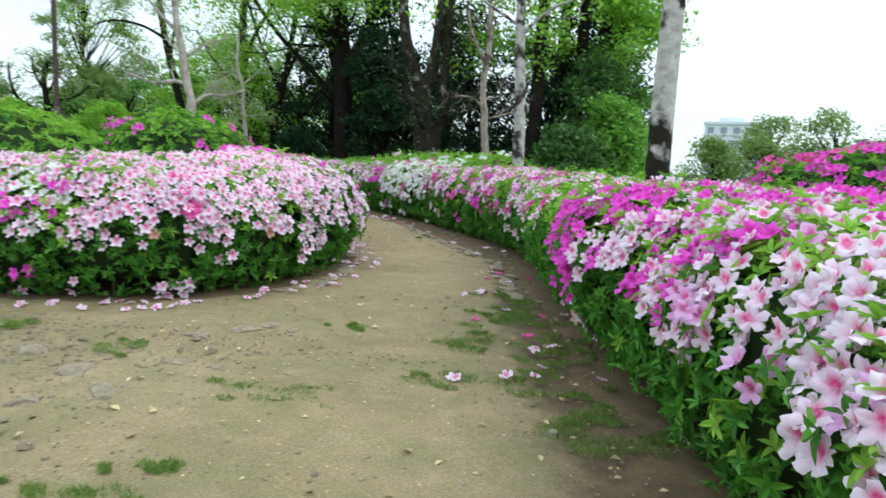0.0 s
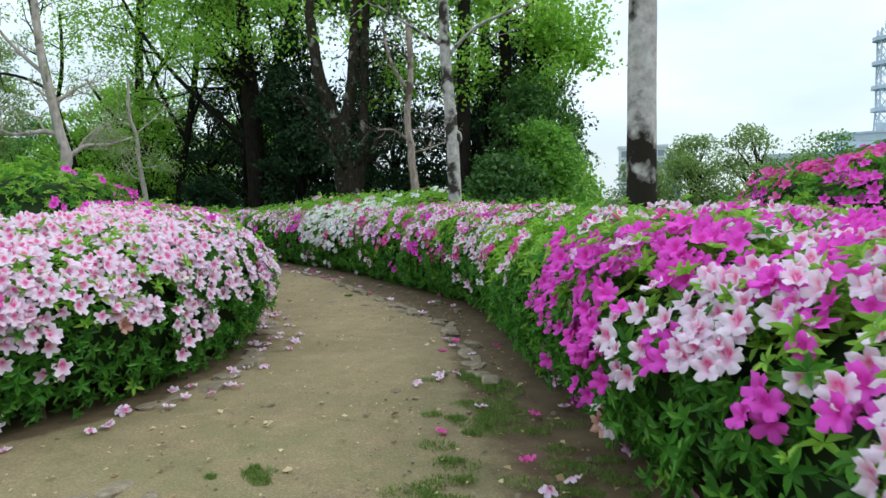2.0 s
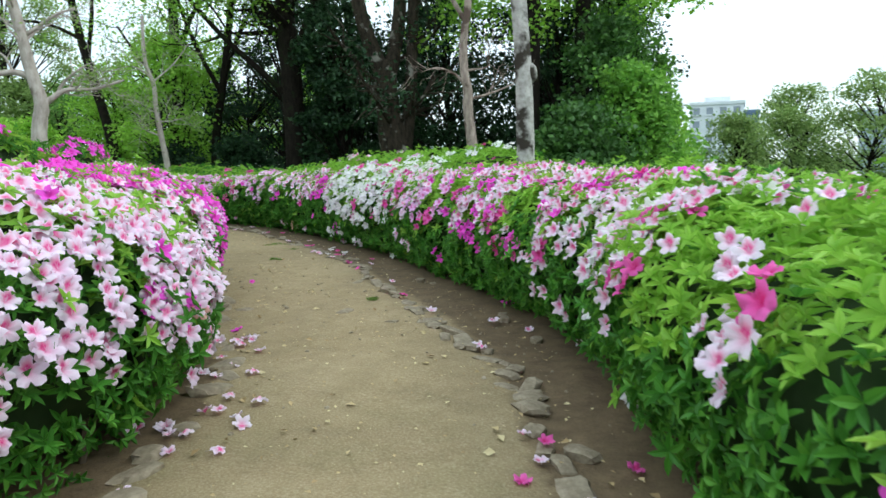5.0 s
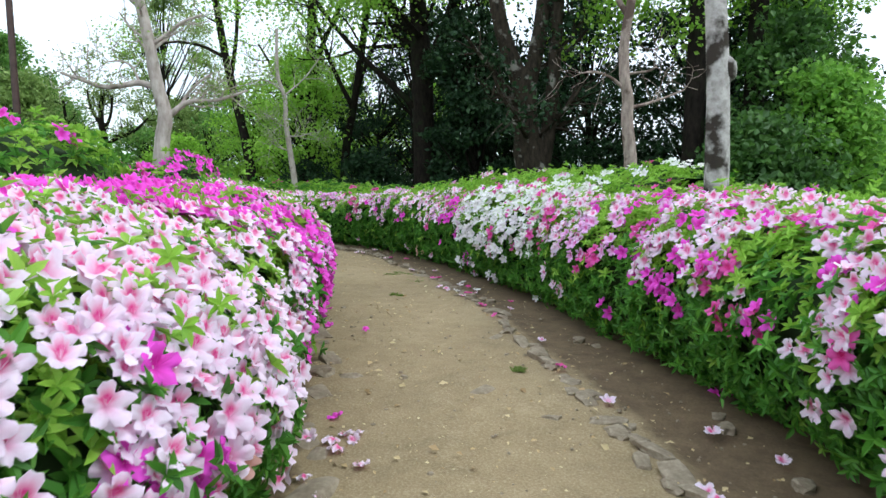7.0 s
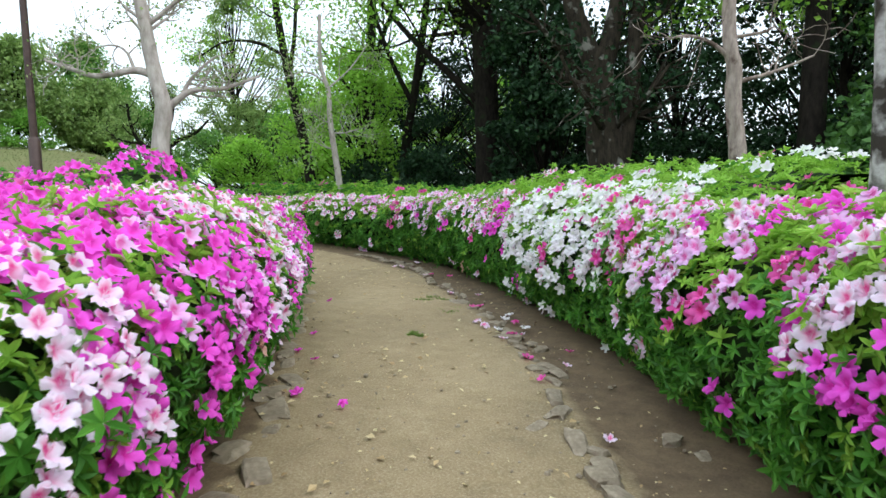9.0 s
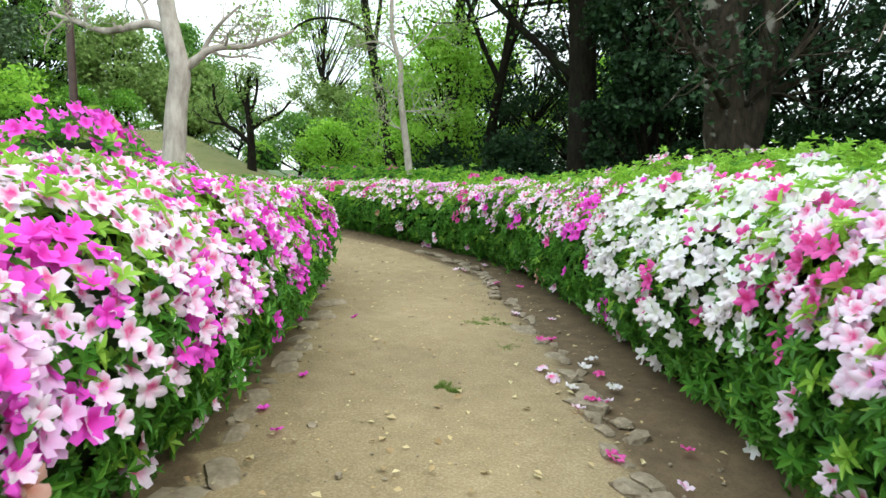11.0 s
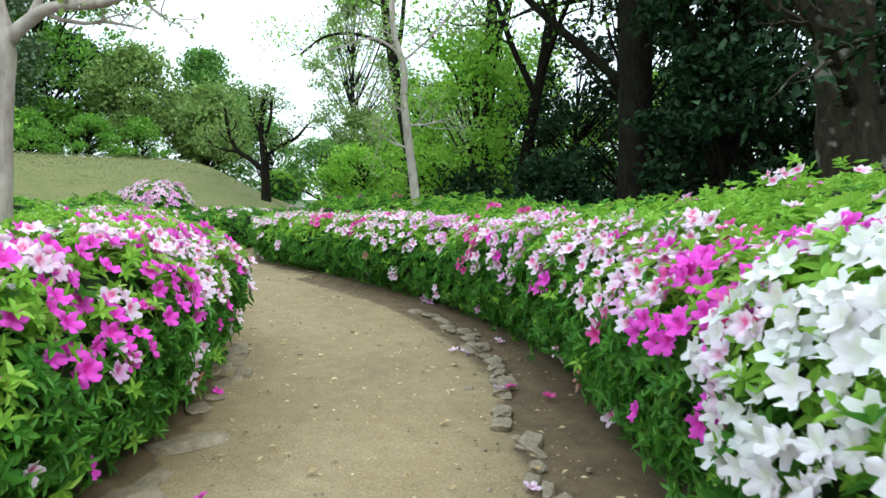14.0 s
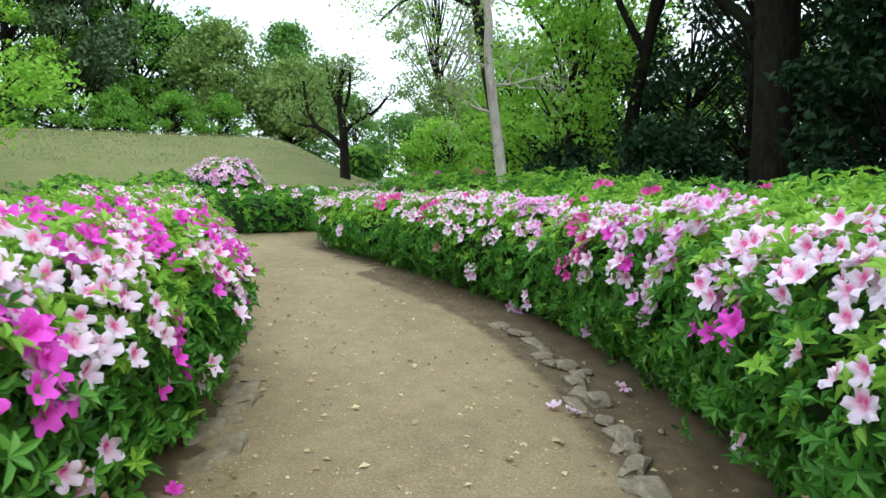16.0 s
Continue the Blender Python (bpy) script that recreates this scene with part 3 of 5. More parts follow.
def dress(bush, verts, faces, mix, amount, rng, leaves=400, singles=88, lime=0.6, line=None, fade=9.0, eye_line=None, far=1.0, patchy=0.35):
    """Clothes a bush's hull: a dark inner shell painted as shade, leaf rosettes and flowers in the given colours."""
    o = np.array(bush.location)
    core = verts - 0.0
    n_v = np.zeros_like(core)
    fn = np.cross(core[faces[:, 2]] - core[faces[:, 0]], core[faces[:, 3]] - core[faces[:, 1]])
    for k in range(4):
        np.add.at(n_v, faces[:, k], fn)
    # shell set inside the leaves; its dark colour stands for shade in the gaps
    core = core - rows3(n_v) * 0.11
    part("shade_shell", mesh_np("shade_shell", core - o, [faces], [M_CORE], smooth=True), bush, "dark inner shell for twigs and leaves in shade")
    area = np.linalg.norm(fn, axis=1).sum() / 2
    cnt = int(area * leaves / far ** 2)
    p, n = hull_points(verts, faces, cnt, rng)
    if line is not None:
        d, _ = to_line(p[:, :2], line)
        # low leaves thinned where lime < 1 so the dark shell shows as shade
        keep = rng.random(cnt) < np.where(np.abs(d) > 0.85, 0.4, np.where((p[:, 2] < 0.5) & (lime < 1), 0.6, 1.0))
        p, n = p[keep], n[keep]
        cnt = len(p)
    shoot = rng.random((cnt, 1)) < 0.06 * np.clip(n[:, 2:] + 0.3, 0, 1)
    p = p + n * rng.normal(-0.03, 0.042, (cnt, 1)) + shoot * np.array([0, 0, 1.0]) * rng.uniform(0.03, 0.10, (cnt, 1))
    n2 = rows3(n + np.array([0, 0, 0.45]) + rng.normal(size=n.shape) * 0.45)
    size = rng.uniform(0.8, 1.3, cnt) * far
    turn = frames(n2, rng)
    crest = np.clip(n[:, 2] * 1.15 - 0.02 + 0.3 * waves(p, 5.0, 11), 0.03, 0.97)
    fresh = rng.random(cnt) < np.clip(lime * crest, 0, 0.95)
    close = np.zeros(cnt, bool)
    if eye_line is not None:
        close = np.min(np.linalg.norm(p[:, None, :2] - eye_line[None, ::3], axis=2), axis=1) < 1.75
    which = rng.integers(0, len(WHORLS), cnt)
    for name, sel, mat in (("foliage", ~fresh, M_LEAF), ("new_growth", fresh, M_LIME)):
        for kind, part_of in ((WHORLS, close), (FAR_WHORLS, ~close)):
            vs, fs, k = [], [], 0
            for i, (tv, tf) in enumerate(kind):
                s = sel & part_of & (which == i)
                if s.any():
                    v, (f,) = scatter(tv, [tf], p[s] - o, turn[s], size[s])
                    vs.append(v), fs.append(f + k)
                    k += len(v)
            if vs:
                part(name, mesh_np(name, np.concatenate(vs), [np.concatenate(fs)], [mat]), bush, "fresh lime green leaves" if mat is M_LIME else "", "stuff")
    # flowers in patches, thickest on the shoulder and top
    cnt = int(area * amount)
    if cnt < 1:
        return
    p, n = hull_points(verts, faces, cnt * 4, rng)
    z0 = p[:, 2] - ground_z(p[:, 0], p[:, 1])
    keep = np.clip(0.025 + 1.2 * smoothstep(0.36, 0.8, z0) if amount >= 130 else 0.02 + smoothstep(0.46, 0.84, z0), 0, 1)
    if line is not None:
        d, _ = to_line(p[:, :2], line)
        keep *= 1 - 0.975 * smoothstep(fade, fade + 0.35, np.abs(d))
    patch = waves(p, 6.5, int(rng.integers(1, 99)))
    keep *= smoothstep(-1.7, -0.3, patch) if amount >= 130 else smoothstep(-patchy - 0.5, 0.6, patch + 0.25)
    sel = np.flatnonzero(rng.random(len(p)) < keep * 0.6)
    p, n = p[sel], n[sel]
    # trusses of two to five flowers, set apart from one another
    room = 0.108 if amount >= 130 else 0.14
    good, cell = [], {}
    for i, q in enumerate(p):
        key = tuple((q // room).astype(int))
        if key not in cell:
            cell[key] = i
            good.append(i)
    good = good[: max(1, int(area * amount / 2.8))]
    p, n = p[good], n[good]
    names, weights = list(mix), np.array(list(mix.values()), float)
    shade = waves(p, 3.2, int(rng.integers(1, 99))) * 0.5 + rng.normal(size=len(p)) * 0.28
    edges = np.quantile(shade, np.cumsum(weights / weights.sum())[:-1]) if len(names) > 1 and len(p) else []
    colour = np.searchsorted(edges, shade)
    many = rng.integers(2, 5, len(p)) if amount >= 130 else rng.integers(1, 5, len(p))
    rep = np.repeat(np.arange(len(p)), many)
    turn_by = 2 * np.pi * (np.arange(len(rep)) - np.repeat(np.cumsum(many) - many, many)) / np.repeat(many, many) + np.repeat(rng.uniform(0, 6.28, len(p)), many)
    fr = frames(n, rng)[rep]
    ring = np.where(many[rep] > 1, 0.052, 0.0)[:, None] * rng.uniform(0.8, 1.15, (len(rep), 1))
    side = np.cos(turn_by)[:, None] * fr[:, :, 0] + np.sin(turn_by)[:, None] * fr[:, :, 1]
    p, n, colour = p[rep] + side * ring, n[rep], colour[rep]
    low = (p[:, 2] < 0.55) & (rng.random(len(p)) < 0.12)
    if line is not None:
        d, k = to_line(p[:, :2], line)
        tan = rows3(line[np.minimum(k + 1, len(line) - 1)] - line[k - 1])
        away = np.stack([-tan[:, 1], tan[:, 0]], 1) * -np.sign(np.median(d)) - 0.35 * tan
    else:
        away = rows3(p[:, :2] - o[:2])
    face = rows3(0.6 * n + 0.45 * side + np.c_[0.55 * away, np.full(len(n), 0.45)] + rng.normal(size=n.shape) * 0.22)
    turn = upright(face, rng, 0.4)
    p = p + n * rng.uniform(0.015, 0.075, (len(p), 1))
    size = rng.uniform(0.78, 1.05, len(p)) * (1 if far == 1 else far ** 0.5)
    one = np.zeros(len(p), bool)
    if singles and eye_line is not None:
        order = np.argsort(np.min(np.linalg.norm(p[:, None, :2] - eye_line[None, ::6], axis=2), axis=1))
        one[order[:singles]] = True
    for c, name in enumerate(names):
        for k in np.flatnonzero(one & (colour == c)):
            key = "wilt" if low[k] and name == "pale" else name
            ob = bpy.data.objects.new("blossom", BLOSSOM_MESH[key][int(rng.integers(0, 6))])
            scene.collection.objects.link(ob)
            ob.parent = bush
            m = Matrix(turn[k].tolist()).to_4x4()
            ob.matrix_basis = Matrix.Translation(p[k] - o) @ m @ Matrix.Scale(size[k], 4)
        rest = ~one & (colour == c)
        if rest.any():
            joined_blossoms("blossoms", bush, p[rest] - o, turn[rest], size[rest], name, COLOUR_WORDS[name] + " flowers")


def hedge_hull(line, side, i0, i1, height, depth, back, seed, front=0.0):
    """The rounded clipped shape of a stretch of hedge that stands along a line; side +1 grows to the left of it."""
    idx = np.arange(i0, i1 + 1)
    t = rows3(np.gradient(line, axis=0))[idx]
    nrm = np.stack([-t[:, 1], t[:, 0]], 1) * side
    prof = [(0.24, 0.03), (0.10, 0.12), (0.01, 0.26), (-0.05, 0.42), (-0.07, 0.58), (-0.05, 0.72), (0.03, 0.84), (0.15, 0.93), (0.32, 0.985), (0.55, 1.0)]
    for w in np.arange(0.75, depth, 0.2):
        prof.append((w, 1.0 + (back - 1.0) * smoothstep(0.5, depth - 0.3, w)))
    prof += [(depth + 0.1, back * 0.88), (depth + 0.16, back * 0.5), (depth + 0.1, 0.03)]
    prof = np.array(prof)
    h = np.interp(idx, np.linspace(0, len(line) - 1, len(height)), height)
    v = np.empty((len(idx), len(prof), 3))
    v[:, :, :2] = line[idx][:, None] + nrm[:, None] * (prof[None, :, :1] + front)
    v[:, :, 2] = prof[None, :, 1] * h[:, None]
    flat = v.reshape(-1, 3)
    bump = 0.06 * waves(flat, 3.2, seed) + 0.04 * waves(flat, 7.5, seed + 1)
    out = np.repeat(nrm, len(prof), 0)
    lift = smoothstep(0.05, 0.4, flat[:, 2])
    flat[:, :2] -= out * (bump * lift)[:, None]
    flat[:, 2] += bump * lift * 0.8
    flat[:, 2] += ground_z(flat[:, 0], flat[:, 1])
    m = len(prof)
    i, j = np.meshgrid(np.arange(len(idx) - 1), np.arange(m - 1), indexing="ij")
    q = (i * m + j).ravel()
    f = np.stack([q, q + 1, q + m + 1, q + m], 1)
    return flat, (f[:, ::-1] if side > 0 else f)


EYE_LINE = np.array([row[1][:2] for row in PATH])
EYE_LINE = np.stack([np.interp(np.linspace(0, len(EYE_LINE) - 1, 120), np.arange(len(EYE_LINE)), EYE_LINE[:, k]) for k in (0, 1)], 1)


def hedge(line, s, side, height, depth, rows, seed, group):
    """A hedge of azalea bushes grown together: rows of (where it ends: y, or x if below 0, colours, flowers per m2, height at the back, how far flowers reach back, words)."""
    i1, rng = 0, np.random.default_rng(seed)
    for n, (until, mix, amount, back, fade, words) in enumerate(rows):
        i0 = i1
        past = np.flatnonzero((line[:, 1] >= until) & (np.arange(len(line)) > i0)) if until > 0 else np.flatnonzero(line[:, 0] <= until)
        i1 = int(past[0]) if len(past) else len(line) - 1
        if i1 - i0 < 3:
            break
        v, f = hedge_hull(line, side, max(i0 - 2, 0), min(i1 + 2, len(line) - 1), height, depth, back, seed)
        mid = line[(i0 + i1) // 2]
        bush = thing("azalea_bush", (mid[0], mid[1], float(ground_z(mid[0], mid[1]))), words, "azalea bush", group)
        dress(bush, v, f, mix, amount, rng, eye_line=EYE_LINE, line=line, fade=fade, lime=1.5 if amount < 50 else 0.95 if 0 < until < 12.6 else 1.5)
        tv, tf = [], []
        nrm = np.array([-(line[i1] - line[i0])[1], (line[i1] - line[i0])[0]]) * side
        nrm = nrm / np.linalg.norm(nrm)
        for k in range(5):
            b = mid + nrm * rng.uniform(0.25, 0.6) + (line[i1] - line[i0]) * rng.uniform(-0.35, 0.35)
            z = float(ground_z(*b))
            tip = b + rng.uniform(-0.25, 0.25, 2)
            part("stem", mesh_np("stem", *(lambda v, f: (v - np.array(bush.location), [f]))(*tube([(*b, z - 0.03), (*(b + (tip - b) * 0.4), z + 0.25), (*tip, z + 0.6)], [0.016, 0.013, 0.008], 6)), [B_TWIG]), bush, "brown woody stem")


LEFT_ROWS = [
    (6.05, {"pale": 1}, 70, 1.03, 9, "pale pink azalea bush in full flower beside the path"),
    (6.5, {"pale": 8, "rose": 1}, 120, 1.03, 9, "pale pink azalea bush thick with flowers beside the path"),
    (6.95, {"pale": 14, "magenta": 1, "white": 1}, 130, 1.03, 9, "pale pink azalea bush with a few magenta flowers"),
    (7.6, {"pale": 16, "rose": 1}, 135, 1.05, 9, "rounded pale pink azalea bush at the path's bend"),
    (8.6, {"pale": 1}, 150, 1.05, 9, "rounded pale pink azalea bush covered in flowers"),
    (9.5, {"pale": 1}, 160, 1.05, 9, "pale pink azalea bush covered in striped flowers"),
    (10.3, {"pale": 18, "magenta": 1}, 165, 1.06, 9, "pale pink azalea bush covered in striped flowers"),
    (11.15, {"pale": 18, "magenta": 1}, 165, 1.06, 9, "pale pink azalea bush covered in striped flowers"),
    (11.95, {"magenta": 9, "mix": 1}, 165, 1.1, 9, "bright magenta azalea bush in full flower"),
    (12.7, {"pale": 9, "magenta": 4}, 140, 1.05, 9, "pale pink azalea bush above the edging stones"),
    (13.35, {"pale": 6, "magenta": 4, "mix": 2}, 125, 1.05, 9, "pale pink azalea bush with green lower leaves"),
    (13.9, {"pale": 3, "magenta": 5, "mix": 3}, 115, 1.05, 9, "mixed magenta and pink azalea bush"),
    (14.5, {"magenta": 7, "mix": 2, "pale": 3}, 105, 1.02, 9, "magenta azalea bush with many green leaves"),
    (15.12, {"pale": 5, "magenta": 3}, 105, 1.0, 0.6, "pale pink azalea bush with a green base"),
    (15.42, {"magenta": 4, "pale": 3}, 55, 1.0, 0.7, "azalea bush with scattered magenta and pink flowers"),
    (15.72, {"pale": 3, "magenta": 3}, 60, 1.0, 0.7, "azalea bush with scattered magenta and pink flowers"),
    (-9.2, {"pale": 2, "magenta": 1}, 25, 1.0, 0.7, "green azalea bush with few flowers"),
    (-99, {"pale": 2, "magenta": 1}, 15, 1.0, 0.7, "green azalea bush with few flowers"),
]
RIGHT_ROWS = [
    (4.4, {"pale": 5, "mix": 1}, 100, 1.0, 9, "pale pink azalea bush in full flower"),
    (5.4, {"pale": 7, "mix": 1}, 125, 1.0, 9, "pale pink azalea bush with large open flowers"),
    (6.3, {"pale": 7, "mix": 2}, 125, 1.0, 9, "pale pink azalea bush with large open flowers"),
    (7.0, {"magenta": 5, "mix": 1, "pale": 4}, 115, 1.0, 9, "magenta and mauve pink azalea bush"),
    (7.75, {"pale": 5, "magenta": 6}, 115, 1.0, 9, "pale pink and magenta azalea bush with green leaves"),
    (8.6, {"magenta": 9, "mix": 1, "pale": 1}, 129, 1.02, 9, "bright magenta azalea bush in full flower"),
    (10.2, {"pale": 4, "rose": 1}, 26, 1.0, 9, "mostly green azalea bush with lime new leaves"),
    (11.3, {"pale": 8, "white": 1}, 100, 1.02, 0.8, "pale pink azalea bush in full flower"),
    (12.05, {"magenta": 4, "rose": 3, "pale": 3}, 90, 1.02, 0.9, "rose and magenta azalea bush beside the path"),
    (12.75, {"pale": 8, "mix": 1, "magenta": 2}, 100, 1.03, 0.9, "pale pink azalea bush with drooping clusters"),
    (13.4, {"magenta": 3, "mix": 3, "rose": 1}, 85, 1.0, 0.6, "magenta and mauve azalea bush beside the path"),
    (13.85, {"pale": 8, "mix": 1}, 80, 1.0, 0.5, "pale pink azalea bush in full flower"),
    (14.2, {"pale": 4, "rose": 5}, 80, 1.1, 0.35, "pale pink azalea bush with bright rose flowers"),
    (15.35, {"white": 14, "rose": 1}, 136, 1.3, 0.4, "white azalea bush in full flower beside the path"),
    (16.0, {"magenta": 4, "rose": 1, "pale": 4, "mix": 1}, 72, 1.38, 0.45, "green azalea bush with magenta and pink flowers"),
    (16.7, {"pale": 8, "magenta": 1}, 70, 1.36, 0.1, "azalea bush with hanging pale pink flowers"),
    (17.05, {"pale": 5, "mix": 2}, 34, 1.32, 0.1, "mostly green azalea bush beside the path"),
    (17.4, {"pale": 6, "mix": 2, "magenta": 1}, 65, 1.22, 0.1, "pale pink azalea bush with green lower leaves"),
    (-7.1, {"pale": 6, "mix": 2, "rose": 1}, 70, 1.14, 0.15, "pale pink azalea bush with green lower leaves"),
    (-8.1, {"pale": 6, "mix": 2}, 68, 1.0, 0.25, "pale pink azalea bush with green lower leaves"),
    (-9.1, {"pale": 6, "rose": 1}, 68, 1.0, 0.25, "pale pink azalea bush with green lower leaves"),
    (-10.2, {"pale": 8, "rose": 1}, 80, 1.0, 0.55, "pale pink azalea bush with green lower leaves"),
    (-11.3, {"pale": 8}, 110, 1.0, 0.8, "pale pink azalea bush at the hedge's end"),
    (-99, {"pale": 8}, 110, 1.0, 0.9, "pale pink azalea bush at the hedge's end"),
]
hedge(LEFT_LINE, LEFT_S, 1, [0.80, 0.82, 0.85, 0.88, 0.95, 1.0, 1.02, 0.98, 0.95, 0.9, 0.83, 0.78], 1.45, LEFT_ROWS, 21, "azaleas along the inner edge")
hedge(RIGHT_LINE, RIGHT_S, -1, [0.92, 0.92, 0.92, 0.93, 0.95, 0.96, 0.97, 0.96, 0.92, 0.84, 0.75, 0.7, 0.7], 2.0, RIGHT_ROWS, 22, "azaleas along the outer edge")


def mound(name, at, radius, height, mix, amount, words, category, seed, leaves=230, far=1.35, lime=0.5, group="", squash=1.0):
    """A free-standing rounded shrub."""
    rng = np.random.default_rng(seed)
    z0 = float(ground_z(at[0], at[1]))
    a, e = np.linspace(0, 2 * np.pi, 25), np.linspace(0.03, np.pi / 2, 9)
    ga, ge = np.meshgrid(a, e, indexing="ij")
    r = radius * np.cos(ge) ** 0.55
    v = np.stack([r * np.cos(ga), r * np.sin(ga) * squash, height * np.sin(ge) ** 0.9], -1).reshape(-1, 3)
    w = v + np.array([at[0], at[1], z0])
    v = v * (1 + 0.07 * waves(w, 3.0 / max(radius, 0.6), seed) + 0.05 * waves(w, 7.0, seed + 1))[:, None]
    v = v + np.array([at[0], at[1], z0])
    i, j = np.meshgrid(np.arange(24), np.arange(8), indexing="ij")
    q = (i * 9 + j).ravel()
    f = np.stack([q, q + 9, q + 10, q + 1], 1)
    bush = thing(name, (at[0], at[1], z0), words, category, group)
    dress(bush, v, f, mix, amount, rng, leaves=leaves, singles=0, lime=lime, far=far)
    return bush


mound("azalea_bush", (4.9, 11.3), 1.5, 1.5, {"magenta": 3, "rose": 4}, 75, "tall rose magenta azalea bush behind the hedge", "azalea bush", 31, far=1.2, lime=0.6)
mound("azalea_bush", (5.6, 8.6), 1.4, 1.35, {"magenta": 3, "rose": 4}, 65, "rose magenta azalea bush behind the hedge", "azalea bush", 32, far=1.2, lime=0.6)
mound("azalea_bush", (-3.35, 10.6), 1.2, 1.45, {"magenta": 3, "rose": 1}, 8, "green azalea bush with a few magenta flowers", "azalea bush", 33, far=1.1, lime=0.75)
mound("azalea_bush", (-4.6, 9.2), 1.5, 1.45, {"magenta": 1}, 2, "lime green azalea bush in new leaf", "azalea bush", 34, far=1.2, lime=1.6)
mound("azalea_bush", (-4.3, 12.4), 0.85, 1.28, {"magenta": 5, "rose": 1}, 110, "magenta azalea bush behind the pale pink hedge", "azalea bush", 35, far=1.0)
mound("azalea_bush", (-16.6, 17.6), 0.85, 0.95, {"pale": 4, "mix": 1}, 95, "round pale pink azalea bush on the lawn", "azalea bush", 36, far=1.5)
for n, (x, y, r, h) in enumerate([(-16.2, 14.9, 0.75, 0.72), (-16.3, 16.2, 0.75, 0.75), (-16.8, 13.0, 0.9, 0.7)]):
    mound("round_shrub", (x, y), r, h, {"rose": 1}, 0, "low clipped round green shrub on the lawn", "shrub", 40 + n, far=1.6, lime=0.5, group="low shrubs at the foot of the bank")
mound("round_shrub", (-24.6, 24.0), 0.75, 1.1, {"rose": 1}, 0, "bright green round clipped shrub", "shrub", 45, far=2.0, lime=1.5)


def box_hedge(name, line, width, height, words, seed, far=1.5, lime=0.4, mix=None, amount=0):
    p, s = even_line(line, 0.15)
    v, f = hedge_hull(p, 1, 0, len(p) - 1, [height, height], width, 1.0, seed)
    mid = p[len(p) // 2]
    bush = thing(name, (mid[0], mid[1], float(ground_z(mid[0], mid[1]))), words, "hedge")
    dress(bush, v, f, mix or {"rose": 1}, amount, np.random.default_rng(seed), leaves=260, singles=0, lime=lime, far=far)


box_hedge("clipped_hedge", [(-14.4, 21.0), (-14.2, 19.0), (-14.2, 17.2), (-14.4, 15.0)], 1.0, 0.62, "dark green clipped hedge with a few pale flowers", 51, 1.3, 0.25, {"pale": 3, "white": 1}, 14)
box_hedge("clipped_hedge", [(-9.0, 9.5), (-9.1, 12.0), (-9.3, 14.0)], 1.1, 1.2, "olive green clipped box hedge", 52, 1.3, 0.35)
box_hedge("clipped_hedge", [(-1.6, 17.9), (-4.0, 19.2), (-7.0, 20.2), (-10.5, 20.6), (-13.0, 21.2)], 1.6, 0.95, "green hedge in front of the dark trees", 53, 1.4, 0.6, {"rose": 3, "magenta": 1}, 3)


# ---- trees ----
TREE_LEAF = np.array([[0, 0, 0], [-0.36, 0.5, 0.12], [0, 1, -0.05], [0.36, 0.5, 0.12]])
TREE_LEAF_F = np.array([[0, 2, 1], [0, 3, 2]])


def bend_line(start, way, length, rng, steps=7, wander=0.18, lift=0.05):
    p, d = [np.array(start, float)], rows3(np.array(way, float))
    for _ in range(steps):
        d = rows3(d + rng.normal(size=3) * wander + np.array([0, 0, lift]))
        p.append(p[-1] + d * length / steps)
    return np.array(p)


def sprout(line, radius, rng, count, length, spread, lo=0.35, wander=0.2, lift=0.08):
    """Side branches of a line: (points, radius)."""
    out = []
    for _ in range(count):
        u = rng.uniform(lo, 1.0)
        k = u * (len(line) - 1)
        i = min(int(k), len(line) - 2)
        at = line[i] + (line[i + 1] - line[i]) * (k - i)
        d = rows3(line[i + 1] - line[i])
        side = rows3(np.cross(d, rng.normal(size=3)))
        way = d * (1 - spread) + side * spread
        out.append((bend_line(at, way, length * rng.uniform(0.6, 1.2) * (1.2 - 0.5 * u), rng, 5, wander, lift), radius * (1 - 0.6 * u)))
    return out


def crown_mesh(at, size, mat, rng, droop=0.0):
    n = rng.normal(size=at.shape) + np.array([0, 0, 0.7 - droop])
    v, (f,) = scatter(TREE_LEAF, [TREE_LEAF_F], at, frames(n, rng), size * rng.uniform(0.6, 1.3, len(at)))
    return mesh_np("crown", v, [f], [mat])


def ball(rng, count):
    """Offsets that fill a clump and stop at its rim."""
    return rows3(rng.normal(size=(count, 3))) * 1.75 * rng.random((count, 1)) ** 0.45


def taper(line, r0, r1, foot=0.0):
    u = np.linspace(0, 1, len(line))
    r = r0 + (r1 - r0) * u
    return r * (1 + foot * np.exp(-u * 9))


